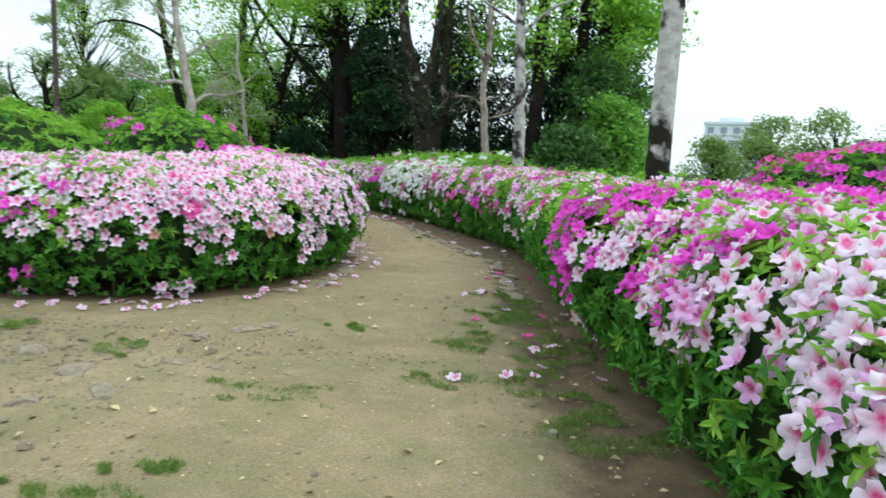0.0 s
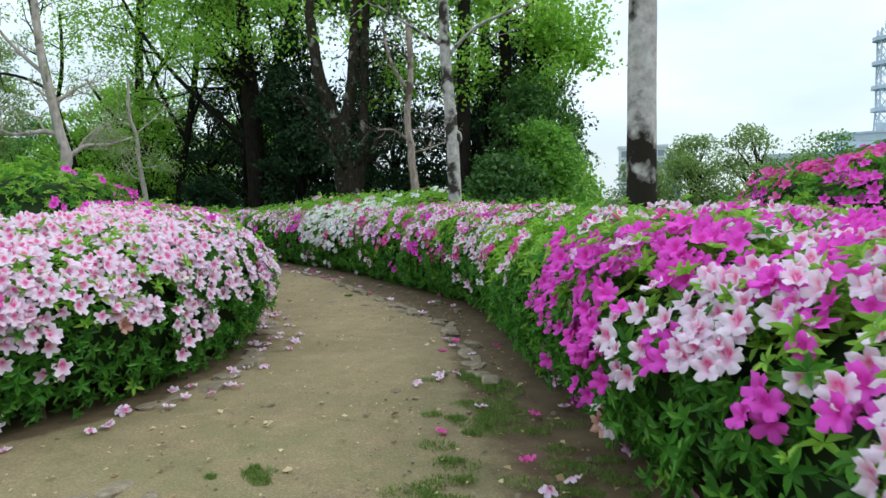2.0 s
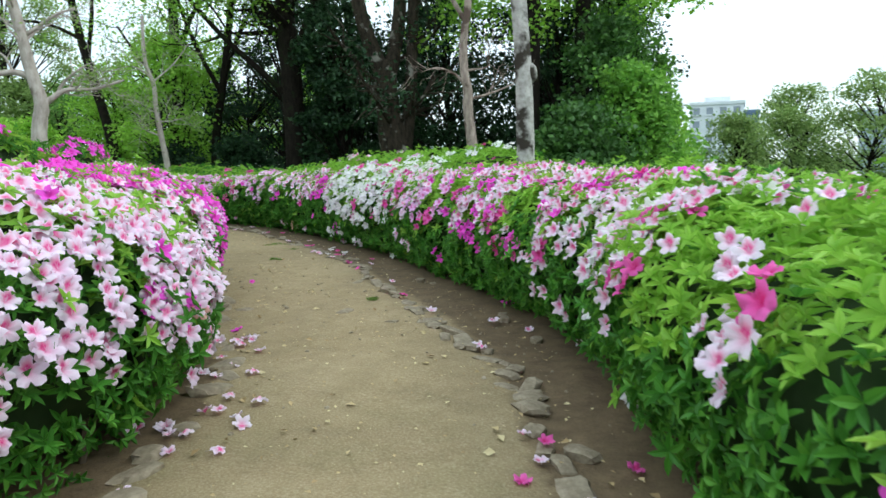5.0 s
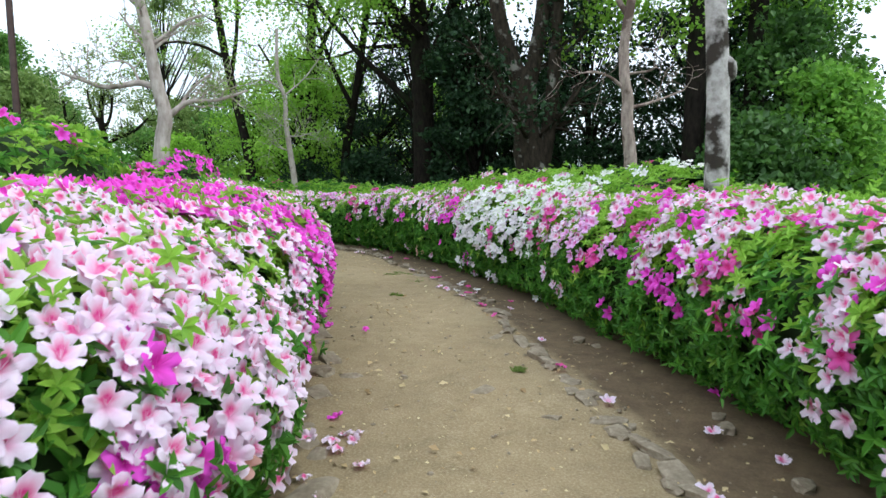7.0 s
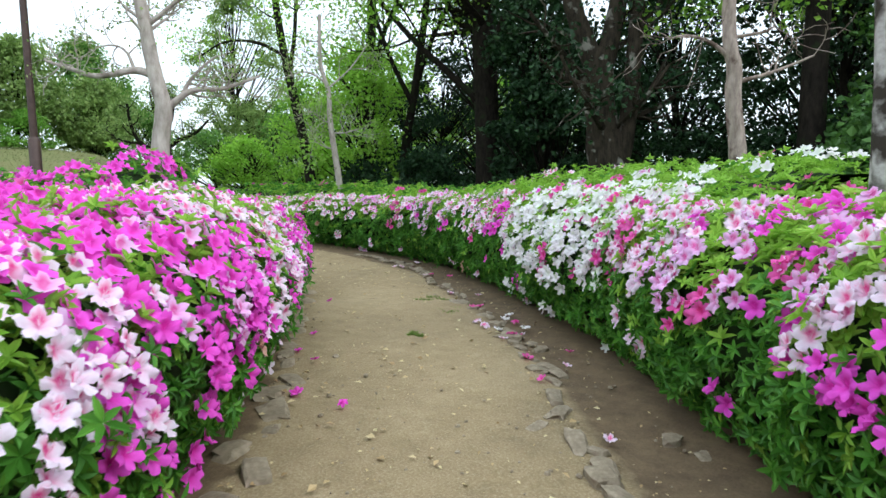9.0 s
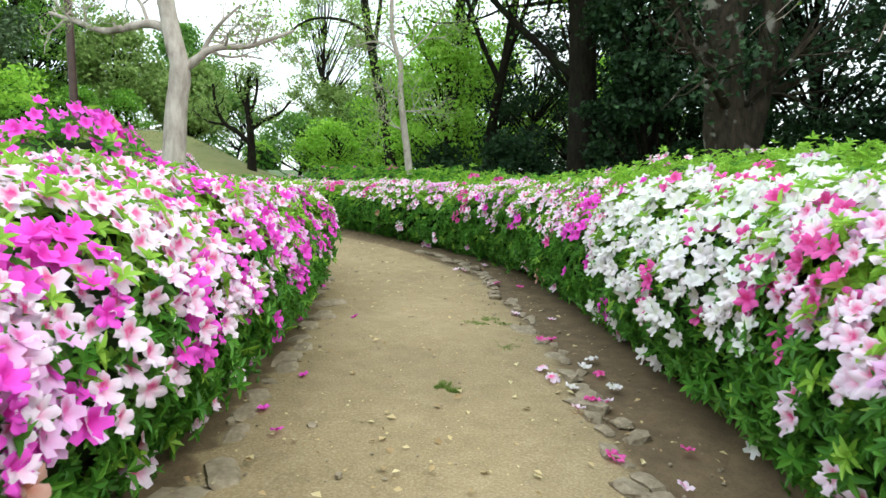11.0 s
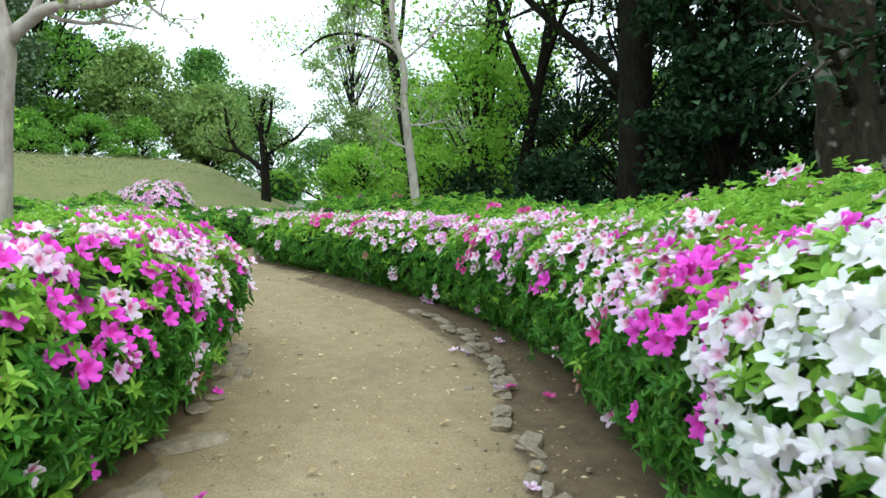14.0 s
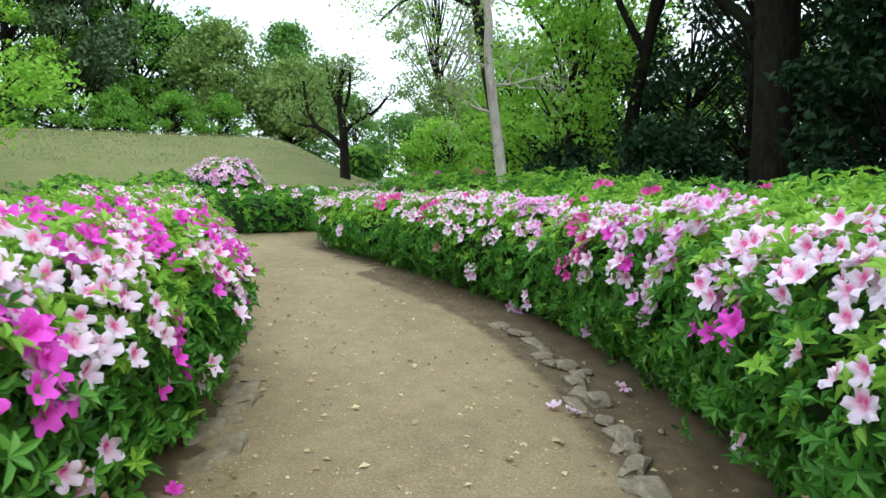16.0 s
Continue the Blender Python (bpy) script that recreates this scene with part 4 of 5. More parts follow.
def tree(name, trunk, r0, r1, mat, words, seed, limbs=(), twigs=(5, 1.2), twigs2=(4, 0.6), leaf=None, leaf_n=0, leaf_size=0.1, spread=0.35,
         crown_at=None, category="tree", group="", foot=0.5, own=True, low=0.0):
    """A tree: trunk through points, limbs as lists of points with radii, side branches on them, and leaves about the twigs."""
    rng = np.random.default_rng(seed)
    base = np.array([trunk[0][0], trunk[0][1], float(ground_z(trunk[0][0], trunk[0][1]))])
    t = thing(name, base, words, category, group)
    line = smooth_line(np.array(trunk, float), 2)
    line[0, 2] = base[2] - 0.08
    v, f = tube(line, taper(line, r0, r1, foot), 14, 0.03, rng)
    part("trunk", mesh_np("trunk", v - base, [f], [mat], smooth=True), t)
    ends = []
    for pts, ra, rb in limbs:
        ln = smooth_line(np.array(pts, float), 2)
        v, f = tube(ln, taper(ln, ra, rb), 9, 0.03, rng)
        limb = part("limb", mesh_np("limb", v - base, [f], [mat], smooth=True), t)
        ends.append((ln, ra, limb))
    ends.append((line[len(line) // 2:], r1 * 1.2, None))
    small, tips = [], []
    for ln, ra, _ in ends:
        for b, rb in sprout(ln, max(ra * 0.45, 0.012), rng, twigs[0], twigs[1], 0.65, 0.3 if low == 0 else low):
            small.append(tube(b, taper(b, rb, rb * 0.35), 5))
            tips.append(b[2:])
            for c, rc in sprout(b, rb * 0.5, rng, twigs2[0], twigs2[1], 0.6, 0.3):
                small.append(tube(c, taper(c, max(rc, 0.004), 0.003), 4))
                tips.append(c[1:])
    if small:
        v, f = joined(small)
        part("branchwork", mesh_np("branchwork", v - base, [f], [mat]), t, kind="stuff")
    if leaf_n:
        src = np.concatenate(tips)
        if crown_at is not None:
            src = np.concatenate([src, crown_at])
        c = src[rng.integers(0, len(src), leaf_n)] + ball(rng, leaf_n) * spread * np.array([1, 1, 0.6])
        part("crown", crown_mesh(c - base, leaf_size, leaf, rng), t, kind="stuff")
    return t


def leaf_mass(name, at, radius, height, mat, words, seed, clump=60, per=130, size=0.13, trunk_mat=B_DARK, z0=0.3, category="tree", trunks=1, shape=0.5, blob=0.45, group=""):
    """A leafy tree or tall shrub seen whole: trunk, limbs to clumps of leaves that fill an uneven crown."""
    rng = np.random.default_rng(seed)
    base = np.array([at[0], at[1], float(ground_z(at[0], at[1]))])
    t = thing(name, base, words, category, group)
    u = rng.random(clump)
    z = z0 + (height - z0) * u
    prof = np.sin(np.pi * np.clip(0.12 + 0.88 * u, 0, 1) ** shape) * 0.85 + 0.15
    a = rng.uniform(0, 2 * np.pi, clump)
    rr = radius * prof * np.sqrt(rng.uniform(0.25, 1.0, clump))
    c = np.stack([rr * np.cos(a), rr * np.sin(a), z], 1)
    for _ in range(trunks):
        top = bend_line((rng.normal() * 0.1 * trunks, rng.normal() * 0.1 * trunks, -0.08), (rng.normal() * 0.1, rng.normal() * 0.1, 1), height * 0.9, rng, 9, 0.06, 0.0)
        v, f = tube(top, taper(top, 0.018 * height + 0.02, 0.015, 0.4), 9, 0.03, rng)
        part("trunk", mesh_np("trunk", v, [f], [trunk_mat], smooth=True), t)
    small = []
    for q in c[: min(clump, 70)]:
        i = int(np.clip(q[2] / height * 9 - 1.5, 0, 8))
        m = (top[i] + q) / 2 + rng.normal(size=3) * 0.1
        small.append(tube(smooth_line(np.array([top[i], m, q]), 1), np.linspace(0.02 + 0.003 * height, 0.008, 6), 5))
    v, f = joined(small)
    part("branchwork", mesh_np("branchwork", v, [f], [trunk_mat]), t, kind="stuff")
    k = rng.integers(0, clump, clump * per)
    s = blob * rng.uniform(0.5, 1.3, clump)
    p = c[k] + ball(rng, len(k)) * s[k][:, None] * np.array([1, 1, 0.55])
    p[:, 2] = np.maximum(p[:, 2], 0.05)
    part("crown", crown_mesh(p, size, mat, rng), t, kind="stuff")
    return t


# pale-barked and blotched trees that stand in the hedges
tree("blotched_tree", [(2.9, 10.4, 0), (2.9, 10.4, 1.2), (2.9, 10.42, 2.5), (2.95, 10.5, 5.5)], 0.125, 0.09, B_LICHEN, "slender tree with pale bark and dark lichen blotches", 61, twigs=(6, 1.2), foot=0.2, low=0.85)
birch = tree("blotched_tree", [(0.27, 14.85, 0), (0.27, 14.85, 1.2), (0.24, 14.87, 2.2), (0.12, 14.95, 3.4), (0.1, 15.0, 5.0)], 0.115, 0.07, B_BIRCH, "slender tree with pale blotched bark and a knot", 62,
     limbs=[([(0.12, 14.95, 3.3), (0.6, 14.9, 3.75), (1.2, 14.8, 3.9), (1.8, 14.9, 4.1)], 0.035, 0.01), ([(0.11, 14.95, 3.5), (-0.5, 14.7, 3.9), (-1.1, 14.6, 4.3)], 0.03, 0.01)], twigs=(5, 0.8), leaf=M_BRIGHT, leaf_n=700, leaf_size=0.09, foot=0.2)
bm = bmesh.new()
bmesh.ops.create_icosphere(bm, subdivisions=2, radius=0.085)
for v in bm.verts:
    v.co = Vector((v.co.x * 1.1, v.co.y * 0.9, v.co.z * 1.5)) * (1 + 0.12 * math.sin(60 * v.co.x + 35 * v.co.z) * math.cos(45 * v.co.y))
knot_mesh = bpy.data.meshes.new("knot")
bm.to_mesh(knot_mesh)
bm.free()
knot_mesh.materials.append(B_BIRCH)
part("knot", knot_mesh, birch, "swollen knot on the trunk").location = (0.03, 0.055, 2.1)
tree("bare_tree", [(-1.12, 17.2, 0), (-1.13, 17.17, 1.0), (-1.14, 17.17, 1.52), (-1.2, 17.14, 1.95), (-1.17, 17.14, 2.2), (-1.23, 17.11, 2.42), (-1.26, 17.15, 2.95), (-1.15, 17.16, 3.5), (-1.2, 17.16, 4.6)], 0.092, 0.05, B_ROSY, "thin crooked tree with flaking rosy bark and bare twigs", 63,
     limbs=[([(-1.21, 17.12, 2.29), (-1.34, 17.02, 2.45), (-1.54, 16.87, 2.54), (-1.7, 16.75, 2.5)], 0.028, 0.008), ([(-1.15, 17.15, 2.08), (-0.95, 17.31, 2.14), (-0.75, 17.47, 2.23), (-0.58, 17.60, 2.32)], 0.025, 0.008),
            ([(-1.2, 17.15, 2.51), (-0.96, 17.30, 2.54), (-0.89, 17.36, 2.60)], 0.02, 0.008), ([(-1.2, 17.16, 3.2), (-1.6, 17.1, 3.9), (-1.7, 17.1, 4.6)], 0.04, 0.02)], twigs=(3, 0.45), foot=0.2)
tree("crooked_tree", [(-6.55, 14.0, 0), (-6.5, 14.05, 1.08), (-6.46, 14.09, 1.74), (-6.4, 14.13, 2.02), (-6.46, 14.08, 2.3), (-6.5, 14.05, 2.6), (-6.55, 14.01, 3.1), (-6.64, 13.95, 3.6), (-6.7, 13.95, 4.6)], 0.112, 0.055, B_PALE, "crooked pale-barked tree with sparse brownish leaves", 64,
     limbs=[([(-6.42, 14.12, 1.98), (-6.29, 14.26, 2.15), (-6.2, 14.38, 2.24), (-6.02, 14.58, 2.23), (-5.86, 14.76, 2.31), (-5.72, 14.92, 2.39)], 0.046, 0.012),
            ([(-6.29, 14.27, 2.15), (-6.24, 14.34, 2.32), (-6.08, 14.4, 2.46), (-5.91, 14.5, 2.58)], 0.028, 0.008),
            ([(-6.48, 14.07, 2.38), (-6.62, 13.93, 2.45), (-6.77, 13.78, 2.4), (-6.93, 13.62, 2.36), (-7.07, 13.45, 2.44), (-7.25, 13.25, 2.53)], 0.05, 0.014),
            ([(-6.66, 13.93, 2.46), (-6.71, 13.89, 2.66), (-6.83, 13.80, 2.73), (-6.98, 13.68, 2.70)], 0.02, 0.006),
            ([(-6.52, 14.03, 2.92), (-6.36, 14.16, 3.06), (-6.19, 14.29, 3.24), (-6.0, 14.45, 3.32)], 0.035, 0.012), ([(-6.62, 13.98, 3.4), (-7.0, 13.8, 3.8), (-7.2, 13.6, 4.2)], 0.04, 0.014)],
     twigs=(7, 0.5), twigs2=(5, 0.28), leaf=M_OLIVE, leaf_n=1500, leaf_size=0.04, spread=0.06, foot=0.35)
tree("slender_tree", [(-9.03, 19.08, 0), (-9.04, 19.07, 0.88), (-9.06, 19.03, 1.39), (-9.11, 18.95, 2.07), (-9.13, 18.91, 2.54), (-9.12, 18.93, 2.87), (-9.16, 18.87, 3.14), (-9.22, 18.78, 3.45), (-9.2, 18.8, 4.4)], 0.072, 0.03, B_PALE, "slender young tree with sparse olive leaves", 65,
     limbs=[([(-9.16, 18.87, 3.1), (-9.26, 18.69, 3.27), (-9.38, 18.49, 3.32), (-9.52, 18.26, 3.2), (-9.65, 18.02, 3.13)], 0.022, 0.006), ([(-9.11, 18.95, 2.15), (-9.0, 19.14, 2.14), (-8.82, 19.43, 2.24)], 0.02, 0.006),
            ([(-9.1, 18.97, 1.83), (-9.2, 18.79, 1.88), (-9.29, 18.64, 2.0)], 0.02, 0.006), ([(-9.12, 18.93, 2.34), (-9.22, 18.76, 2.4), (-9.26, 18.7, 2.5)], 0.016, 0.006), ([(-9.15, 18.9, 3.0), (-8.9, 19.3, 3.4), (-8.7, 19.6, 3.9)], 0.022, 0.008)],
     twigs=(6, 0.6), twigs2=(4, 0.4), leaf=M_OLIVE, leaf_n=1400, leaf_size=0.055, spread=0.14, foot=0.3)

# big trees of the dark grove
tree("forked_tree", [(-4.2, 21.0, 0), (-4.2, 21.0, 0.8), (-4.22, 21.0, 1.4), (-4.27, 20.96, 2.0)], 0.4, 0.27, B_MOSS, "thick lichened trunk that forks low and again above", 66,
     limbs=[([(-4.26, 20.97, 1.3), (-4.33, 20.92, 2.0), (-4.38, 20.88, 2.8), (-4.37, 20.88, 3.4)], 0.3, 0.24), ([(-4.4, 20.88, 3.0), (-4.56, 20.75, 3.5), (-4.77, 20.58, 4.2), (-4.9, 20.5, 5.2), (-5.1, 20.6, 7.0), (-5.6, 20.8, 9.0)], 0.2, 0.1),
            ([(-4.33, 20.9, 3.0), (-4.2, 21.0, 3.6), (-4.08, 21.1, 4.4), (-4.0, 21.15, 6.0), (-3.7, 21.1, 9.0)], 0.19, 0.1), ([(-4.1, 21.05, 1.2), (-3.98, 21.15, 1.9), (-3.9, 21.2, 2.7), (-3.82, 21.22, 4.4), (-3.65, 21.3, 8.0)], 0.19, 0.1)],
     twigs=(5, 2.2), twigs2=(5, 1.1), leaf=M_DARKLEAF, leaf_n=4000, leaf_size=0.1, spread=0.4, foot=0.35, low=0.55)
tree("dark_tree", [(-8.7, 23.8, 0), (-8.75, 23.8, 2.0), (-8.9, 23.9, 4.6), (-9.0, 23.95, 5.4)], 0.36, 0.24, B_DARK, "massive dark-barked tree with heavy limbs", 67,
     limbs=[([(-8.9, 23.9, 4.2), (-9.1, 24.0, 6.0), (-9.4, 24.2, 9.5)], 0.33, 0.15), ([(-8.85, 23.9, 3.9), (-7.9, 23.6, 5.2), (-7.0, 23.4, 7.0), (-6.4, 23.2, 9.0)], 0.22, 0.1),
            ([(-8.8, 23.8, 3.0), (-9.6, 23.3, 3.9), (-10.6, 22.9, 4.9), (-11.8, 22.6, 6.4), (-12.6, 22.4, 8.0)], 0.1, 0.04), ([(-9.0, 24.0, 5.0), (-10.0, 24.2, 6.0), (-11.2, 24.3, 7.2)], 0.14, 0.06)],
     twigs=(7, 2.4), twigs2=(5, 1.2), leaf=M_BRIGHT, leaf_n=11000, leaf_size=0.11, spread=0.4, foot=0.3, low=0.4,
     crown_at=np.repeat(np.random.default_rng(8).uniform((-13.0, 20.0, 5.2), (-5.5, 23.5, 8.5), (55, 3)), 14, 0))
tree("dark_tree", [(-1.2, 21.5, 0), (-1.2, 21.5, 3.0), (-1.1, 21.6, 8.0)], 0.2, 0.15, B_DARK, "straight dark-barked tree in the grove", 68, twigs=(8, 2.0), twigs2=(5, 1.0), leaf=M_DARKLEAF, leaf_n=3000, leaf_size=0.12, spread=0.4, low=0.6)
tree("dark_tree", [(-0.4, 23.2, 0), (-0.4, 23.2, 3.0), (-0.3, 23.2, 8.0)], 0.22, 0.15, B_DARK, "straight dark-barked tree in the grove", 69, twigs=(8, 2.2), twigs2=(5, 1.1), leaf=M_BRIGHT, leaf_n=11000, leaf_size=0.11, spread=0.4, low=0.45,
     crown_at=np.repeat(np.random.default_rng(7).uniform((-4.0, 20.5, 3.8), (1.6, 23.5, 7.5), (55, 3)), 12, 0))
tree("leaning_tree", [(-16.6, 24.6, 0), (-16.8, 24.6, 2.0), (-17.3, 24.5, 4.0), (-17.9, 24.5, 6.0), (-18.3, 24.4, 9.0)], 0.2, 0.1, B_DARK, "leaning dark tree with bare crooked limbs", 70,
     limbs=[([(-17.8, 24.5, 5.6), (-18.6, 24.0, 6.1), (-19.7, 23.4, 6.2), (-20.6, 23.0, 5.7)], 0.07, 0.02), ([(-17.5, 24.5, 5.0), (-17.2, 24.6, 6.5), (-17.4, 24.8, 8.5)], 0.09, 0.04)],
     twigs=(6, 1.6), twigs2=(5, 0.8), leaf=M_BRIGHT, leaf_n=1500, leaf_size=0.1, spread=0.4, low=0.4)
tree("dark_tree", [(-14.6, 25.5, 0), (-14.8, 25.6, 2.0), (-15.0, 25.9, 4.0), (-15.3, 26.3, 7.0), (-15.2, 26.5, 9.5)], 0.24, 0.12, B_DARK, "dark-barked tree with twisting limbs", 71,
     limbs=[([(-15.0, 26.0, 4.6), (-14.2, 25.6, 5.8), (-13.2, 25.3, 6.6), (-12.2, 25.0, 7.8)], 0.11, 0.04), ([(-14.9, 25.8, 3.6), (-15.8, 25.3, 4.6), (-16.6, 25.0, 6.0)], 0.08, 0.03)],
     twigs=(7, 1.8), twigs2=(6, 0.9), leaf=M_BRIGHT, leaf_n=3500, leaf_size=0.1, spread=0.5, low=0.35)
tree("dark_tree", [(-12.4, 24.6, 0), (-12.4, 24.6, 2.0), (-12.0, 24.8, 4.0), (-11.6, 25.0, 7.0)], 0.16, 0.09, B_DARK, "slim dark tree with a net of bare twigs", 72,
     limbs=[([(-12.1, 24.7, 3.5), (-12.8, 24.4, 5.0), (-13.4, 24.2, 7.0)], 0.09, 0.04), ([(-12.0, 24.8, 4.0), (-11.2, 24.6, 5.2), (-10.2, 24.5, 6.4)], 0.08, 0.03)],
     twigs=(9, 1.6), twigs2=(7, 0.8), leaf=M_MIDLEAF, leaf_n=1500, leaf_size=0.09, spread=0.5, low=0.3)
tree("pruned_tree", [(-21.9, 22.3, 0.6), (-21.9, 22.3, 1.9), (-21.75, 22.2, 2.7), (-21.9, 22.15, 3.5), (-21.7, 22.2, 4.4)], 0.17, 0.07, B_DARK, "dark hard-pruned tree with stubby crooked limbs", 73,
     limbs=[([(-21.9, 22.3, 2.0), (-22.3, 21.9, 2.5), (-22.6, 21.6, 2.7), (-22.8, 21.4, 3.4), (-22.7, 21.3, 4.1)], 0.10, 0.04), ([(-21.8, 22.25, 2.5), (-21.4, 22.6, 2.9), (-21.0, 22.9, 3.0), (-20.6, 23.2, 3.5)], 0.09, 0.03),
            ([(-21.9, 22.15, 3.3), (-22.2, 22.0, 3.8), (-22.2, 21.9, 4.5)], 0.07, 0.03), ([(-21.8, 22.2, 3.0), (-21.4, 22.3, 3.6), (-21.3, 22.3, 4.3)], 0.07, 0.03), ([(-22.6, 21.6, 2.7), (-23.2, 21.2, 2.8), (-23.6, 20.9, 3.2)], 0.06, 0.02)],
     twigs=(9, 0.6), twigs2=(5, 0.4), leaf=M_OLIVE, leaf_n=2600, leaf_size=0.09, spread=0.22, low=0.2)

# unseen high canopy, added above the view to shade the grove
_c = np.random.default_rng(74)
for x0, x1, words, sd in ((-16, -10, "tall tree with an unseen high canopy added to shade the grove", 75), (-10, -5, "tall tree with an unseen high canopy added to shade the grove", 76), (-5, 0, "tall tree with an unseen high canopy added to shade the grove", 77)):
    xm = (x0 + x1) / 2
    tree("shade_canopy_tree", [(xm, 30.0, 0), (xm, 30.0, 4.0), (xm + 0.3, 29.5, 9.0)], 0.3, 0.2, B_DARK, words, sd, twigs=(8, 2.5), twigs2=(4, 1.2), leaf=M_MIDLEAF, leaf_n=5000, leaf_size=0.3, spread=0.5, low=0.8,
         crown_at=np.repeat(_c.uniform((x0, 21.5, 9.3), (x1, 33, 12.5), (120, 3)), 6, 0), group="canopy of the grove")

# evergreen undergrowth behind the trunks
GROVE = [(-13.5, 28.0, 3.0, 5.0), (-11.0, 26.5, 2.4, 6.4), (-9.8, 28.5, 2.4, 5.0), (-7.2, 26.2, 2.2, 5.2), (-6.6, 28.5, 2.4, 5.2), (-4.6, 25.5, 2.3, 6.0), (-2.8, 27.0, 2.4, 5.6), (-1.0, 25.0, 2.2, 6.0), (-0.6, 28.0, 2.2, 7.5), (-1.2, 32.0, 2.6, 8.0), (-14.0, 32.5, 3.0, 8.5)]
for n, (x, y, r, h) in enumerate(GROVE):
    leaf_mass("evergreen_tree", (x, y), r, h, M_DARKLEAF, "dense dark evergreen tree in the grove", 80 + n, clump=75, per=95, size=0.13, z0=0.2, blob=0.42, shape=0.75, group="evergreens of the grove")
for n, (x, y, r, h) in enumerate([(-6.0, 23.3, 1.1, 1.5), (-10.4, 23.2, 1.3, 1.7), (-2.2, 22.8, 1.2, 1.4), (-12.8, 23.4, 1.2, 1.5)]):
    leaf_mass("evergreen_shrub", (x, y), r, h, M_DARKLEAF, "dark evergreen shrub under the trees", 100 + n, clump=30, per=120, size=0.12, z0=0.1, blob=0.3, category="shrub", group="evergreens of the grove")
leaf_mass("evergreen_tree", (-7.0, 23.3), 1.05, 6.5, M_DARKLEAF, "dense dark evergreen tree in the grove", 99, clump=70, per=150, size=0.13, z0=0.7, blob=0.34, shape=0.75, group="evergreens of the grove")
# lighter trees at the grove's eastern edge; two carry their shaded west side in M_SHADE
for n, (x, y, r, h, m) in enumerate([(0.9, 21.2, 1.2, 2.9, M_SPRING), (0.3, 24.3, 1.8, 5.0, M_MIDLEAF), (1.2, 23.0, 0.9, 2.2, M_BRIGHT), (0.2, 19.6, 0.9, 1.9, M_SHADE), (0.2, 22.0, 1.3, 4.0, M_SHADE)]):
    leaf_mass("broadleaf_tree", (x, y), r, h, m, "rounded mid green broadleaf tree at the grove's edge", 110 + n, clump=70, per=130, size=0.12, z0=0.2, blob=0.35, shape=0.6)
tree("broadleaf_tree", [(0.0, 24.5, 0), (0.0, 24.5, 3.0), (0.2, 24.5, 8.0)], 0.22, 0.12, B_DARK, "tall broadleaf tree with bright overhanging leaves", 116,
     limbs=[([(0.1, 24.5, 4.4), (0.6, 24.0, 5.2), (1.1, 23.4, 5.5)], 0.1, 0.03)], twigs=(9, 1.5), twigs2=(5, 0.8), leaf=M_BRIGHT, leaf_n=7000, leaf_size=0.13, spread=0.4, low=0.3)
for n, (x, y, r, h, m) in enumerate([(7.5, 32, 2.2, 2.2, M_OLIVE), (10.5, 33, 2.4, 2.6, M_MIDLEAF), (13.5, 34, 2.2, 3.0, M_MIDLEAF), (6.0, 36, 2.6, 2.4, M_OLIVE), (3.6, 31.5, 1.5, 0.9, M_OLIVE), (5.2, 33, 1.9, 1.3, M_OLIVE), (9.0, 30.5, 1.8, 1.2, M_OLIVE)]):
    leaf_mass("scrub", (x, y), r, h + 1.5, m, "loose scrub at the edge of the hill", 120 + n, clump=55, per=110, size=0.11, z0=0.2, blob=0.38, category="shrub", group="scrub at the hill's edge")

# spring-green trees beyond the slender tree
for n, (x, y, r, h, m) in enumerate([(-14.8, 27.5, 1.9, 5.6, M_BRIGHT), (-17.2, 28.5, 2.3, 6.6, M_BRIGHT), (-20.0, 30.0, 2.6, 6.2, M_BRIGHT), (-13.4, 23.8, 1.4, 4.8, M_BRIGHT), (-18.5, 26.0, 1.5, 4.6, M_BRIGHT), (-22.0, 31.0, 2.6, 4.2, M_OLIVE), (-25.5, 30.5, 2.6, 4.2, M_MIDLEAF), (-24.0, 27.0, 1.6, 2.6, M_BRIGHT), (-27.0, 27.0, 1.8, 3.2, M_MIDLEAF)]):
    leaf_mass("maple_tree", (x, y), r, h, m, "airy spring green tree", 130 + n, clump=50, per=90, size=0.13, z0=0.9, blob=0.42, shape=0.8, group="spring green trees")
leaf_mass("tall_tree", (-29.0, 30.2), 2.6, 10.5, M_OLIVE, "tall narrow tree with tiered olive branches", 140, clump=110, per=100, size=0.14, z0=2.2, blob=0.4, shape=1.2)
leaf_mass("tall_tree", (-28.5, 11.8), 3.2, 10.5, M_BRIGHT, "tall tree above the bank", 141, clump=60, per=75, size=0.14, z0=3.0, blob=0.45, shape=1.0)
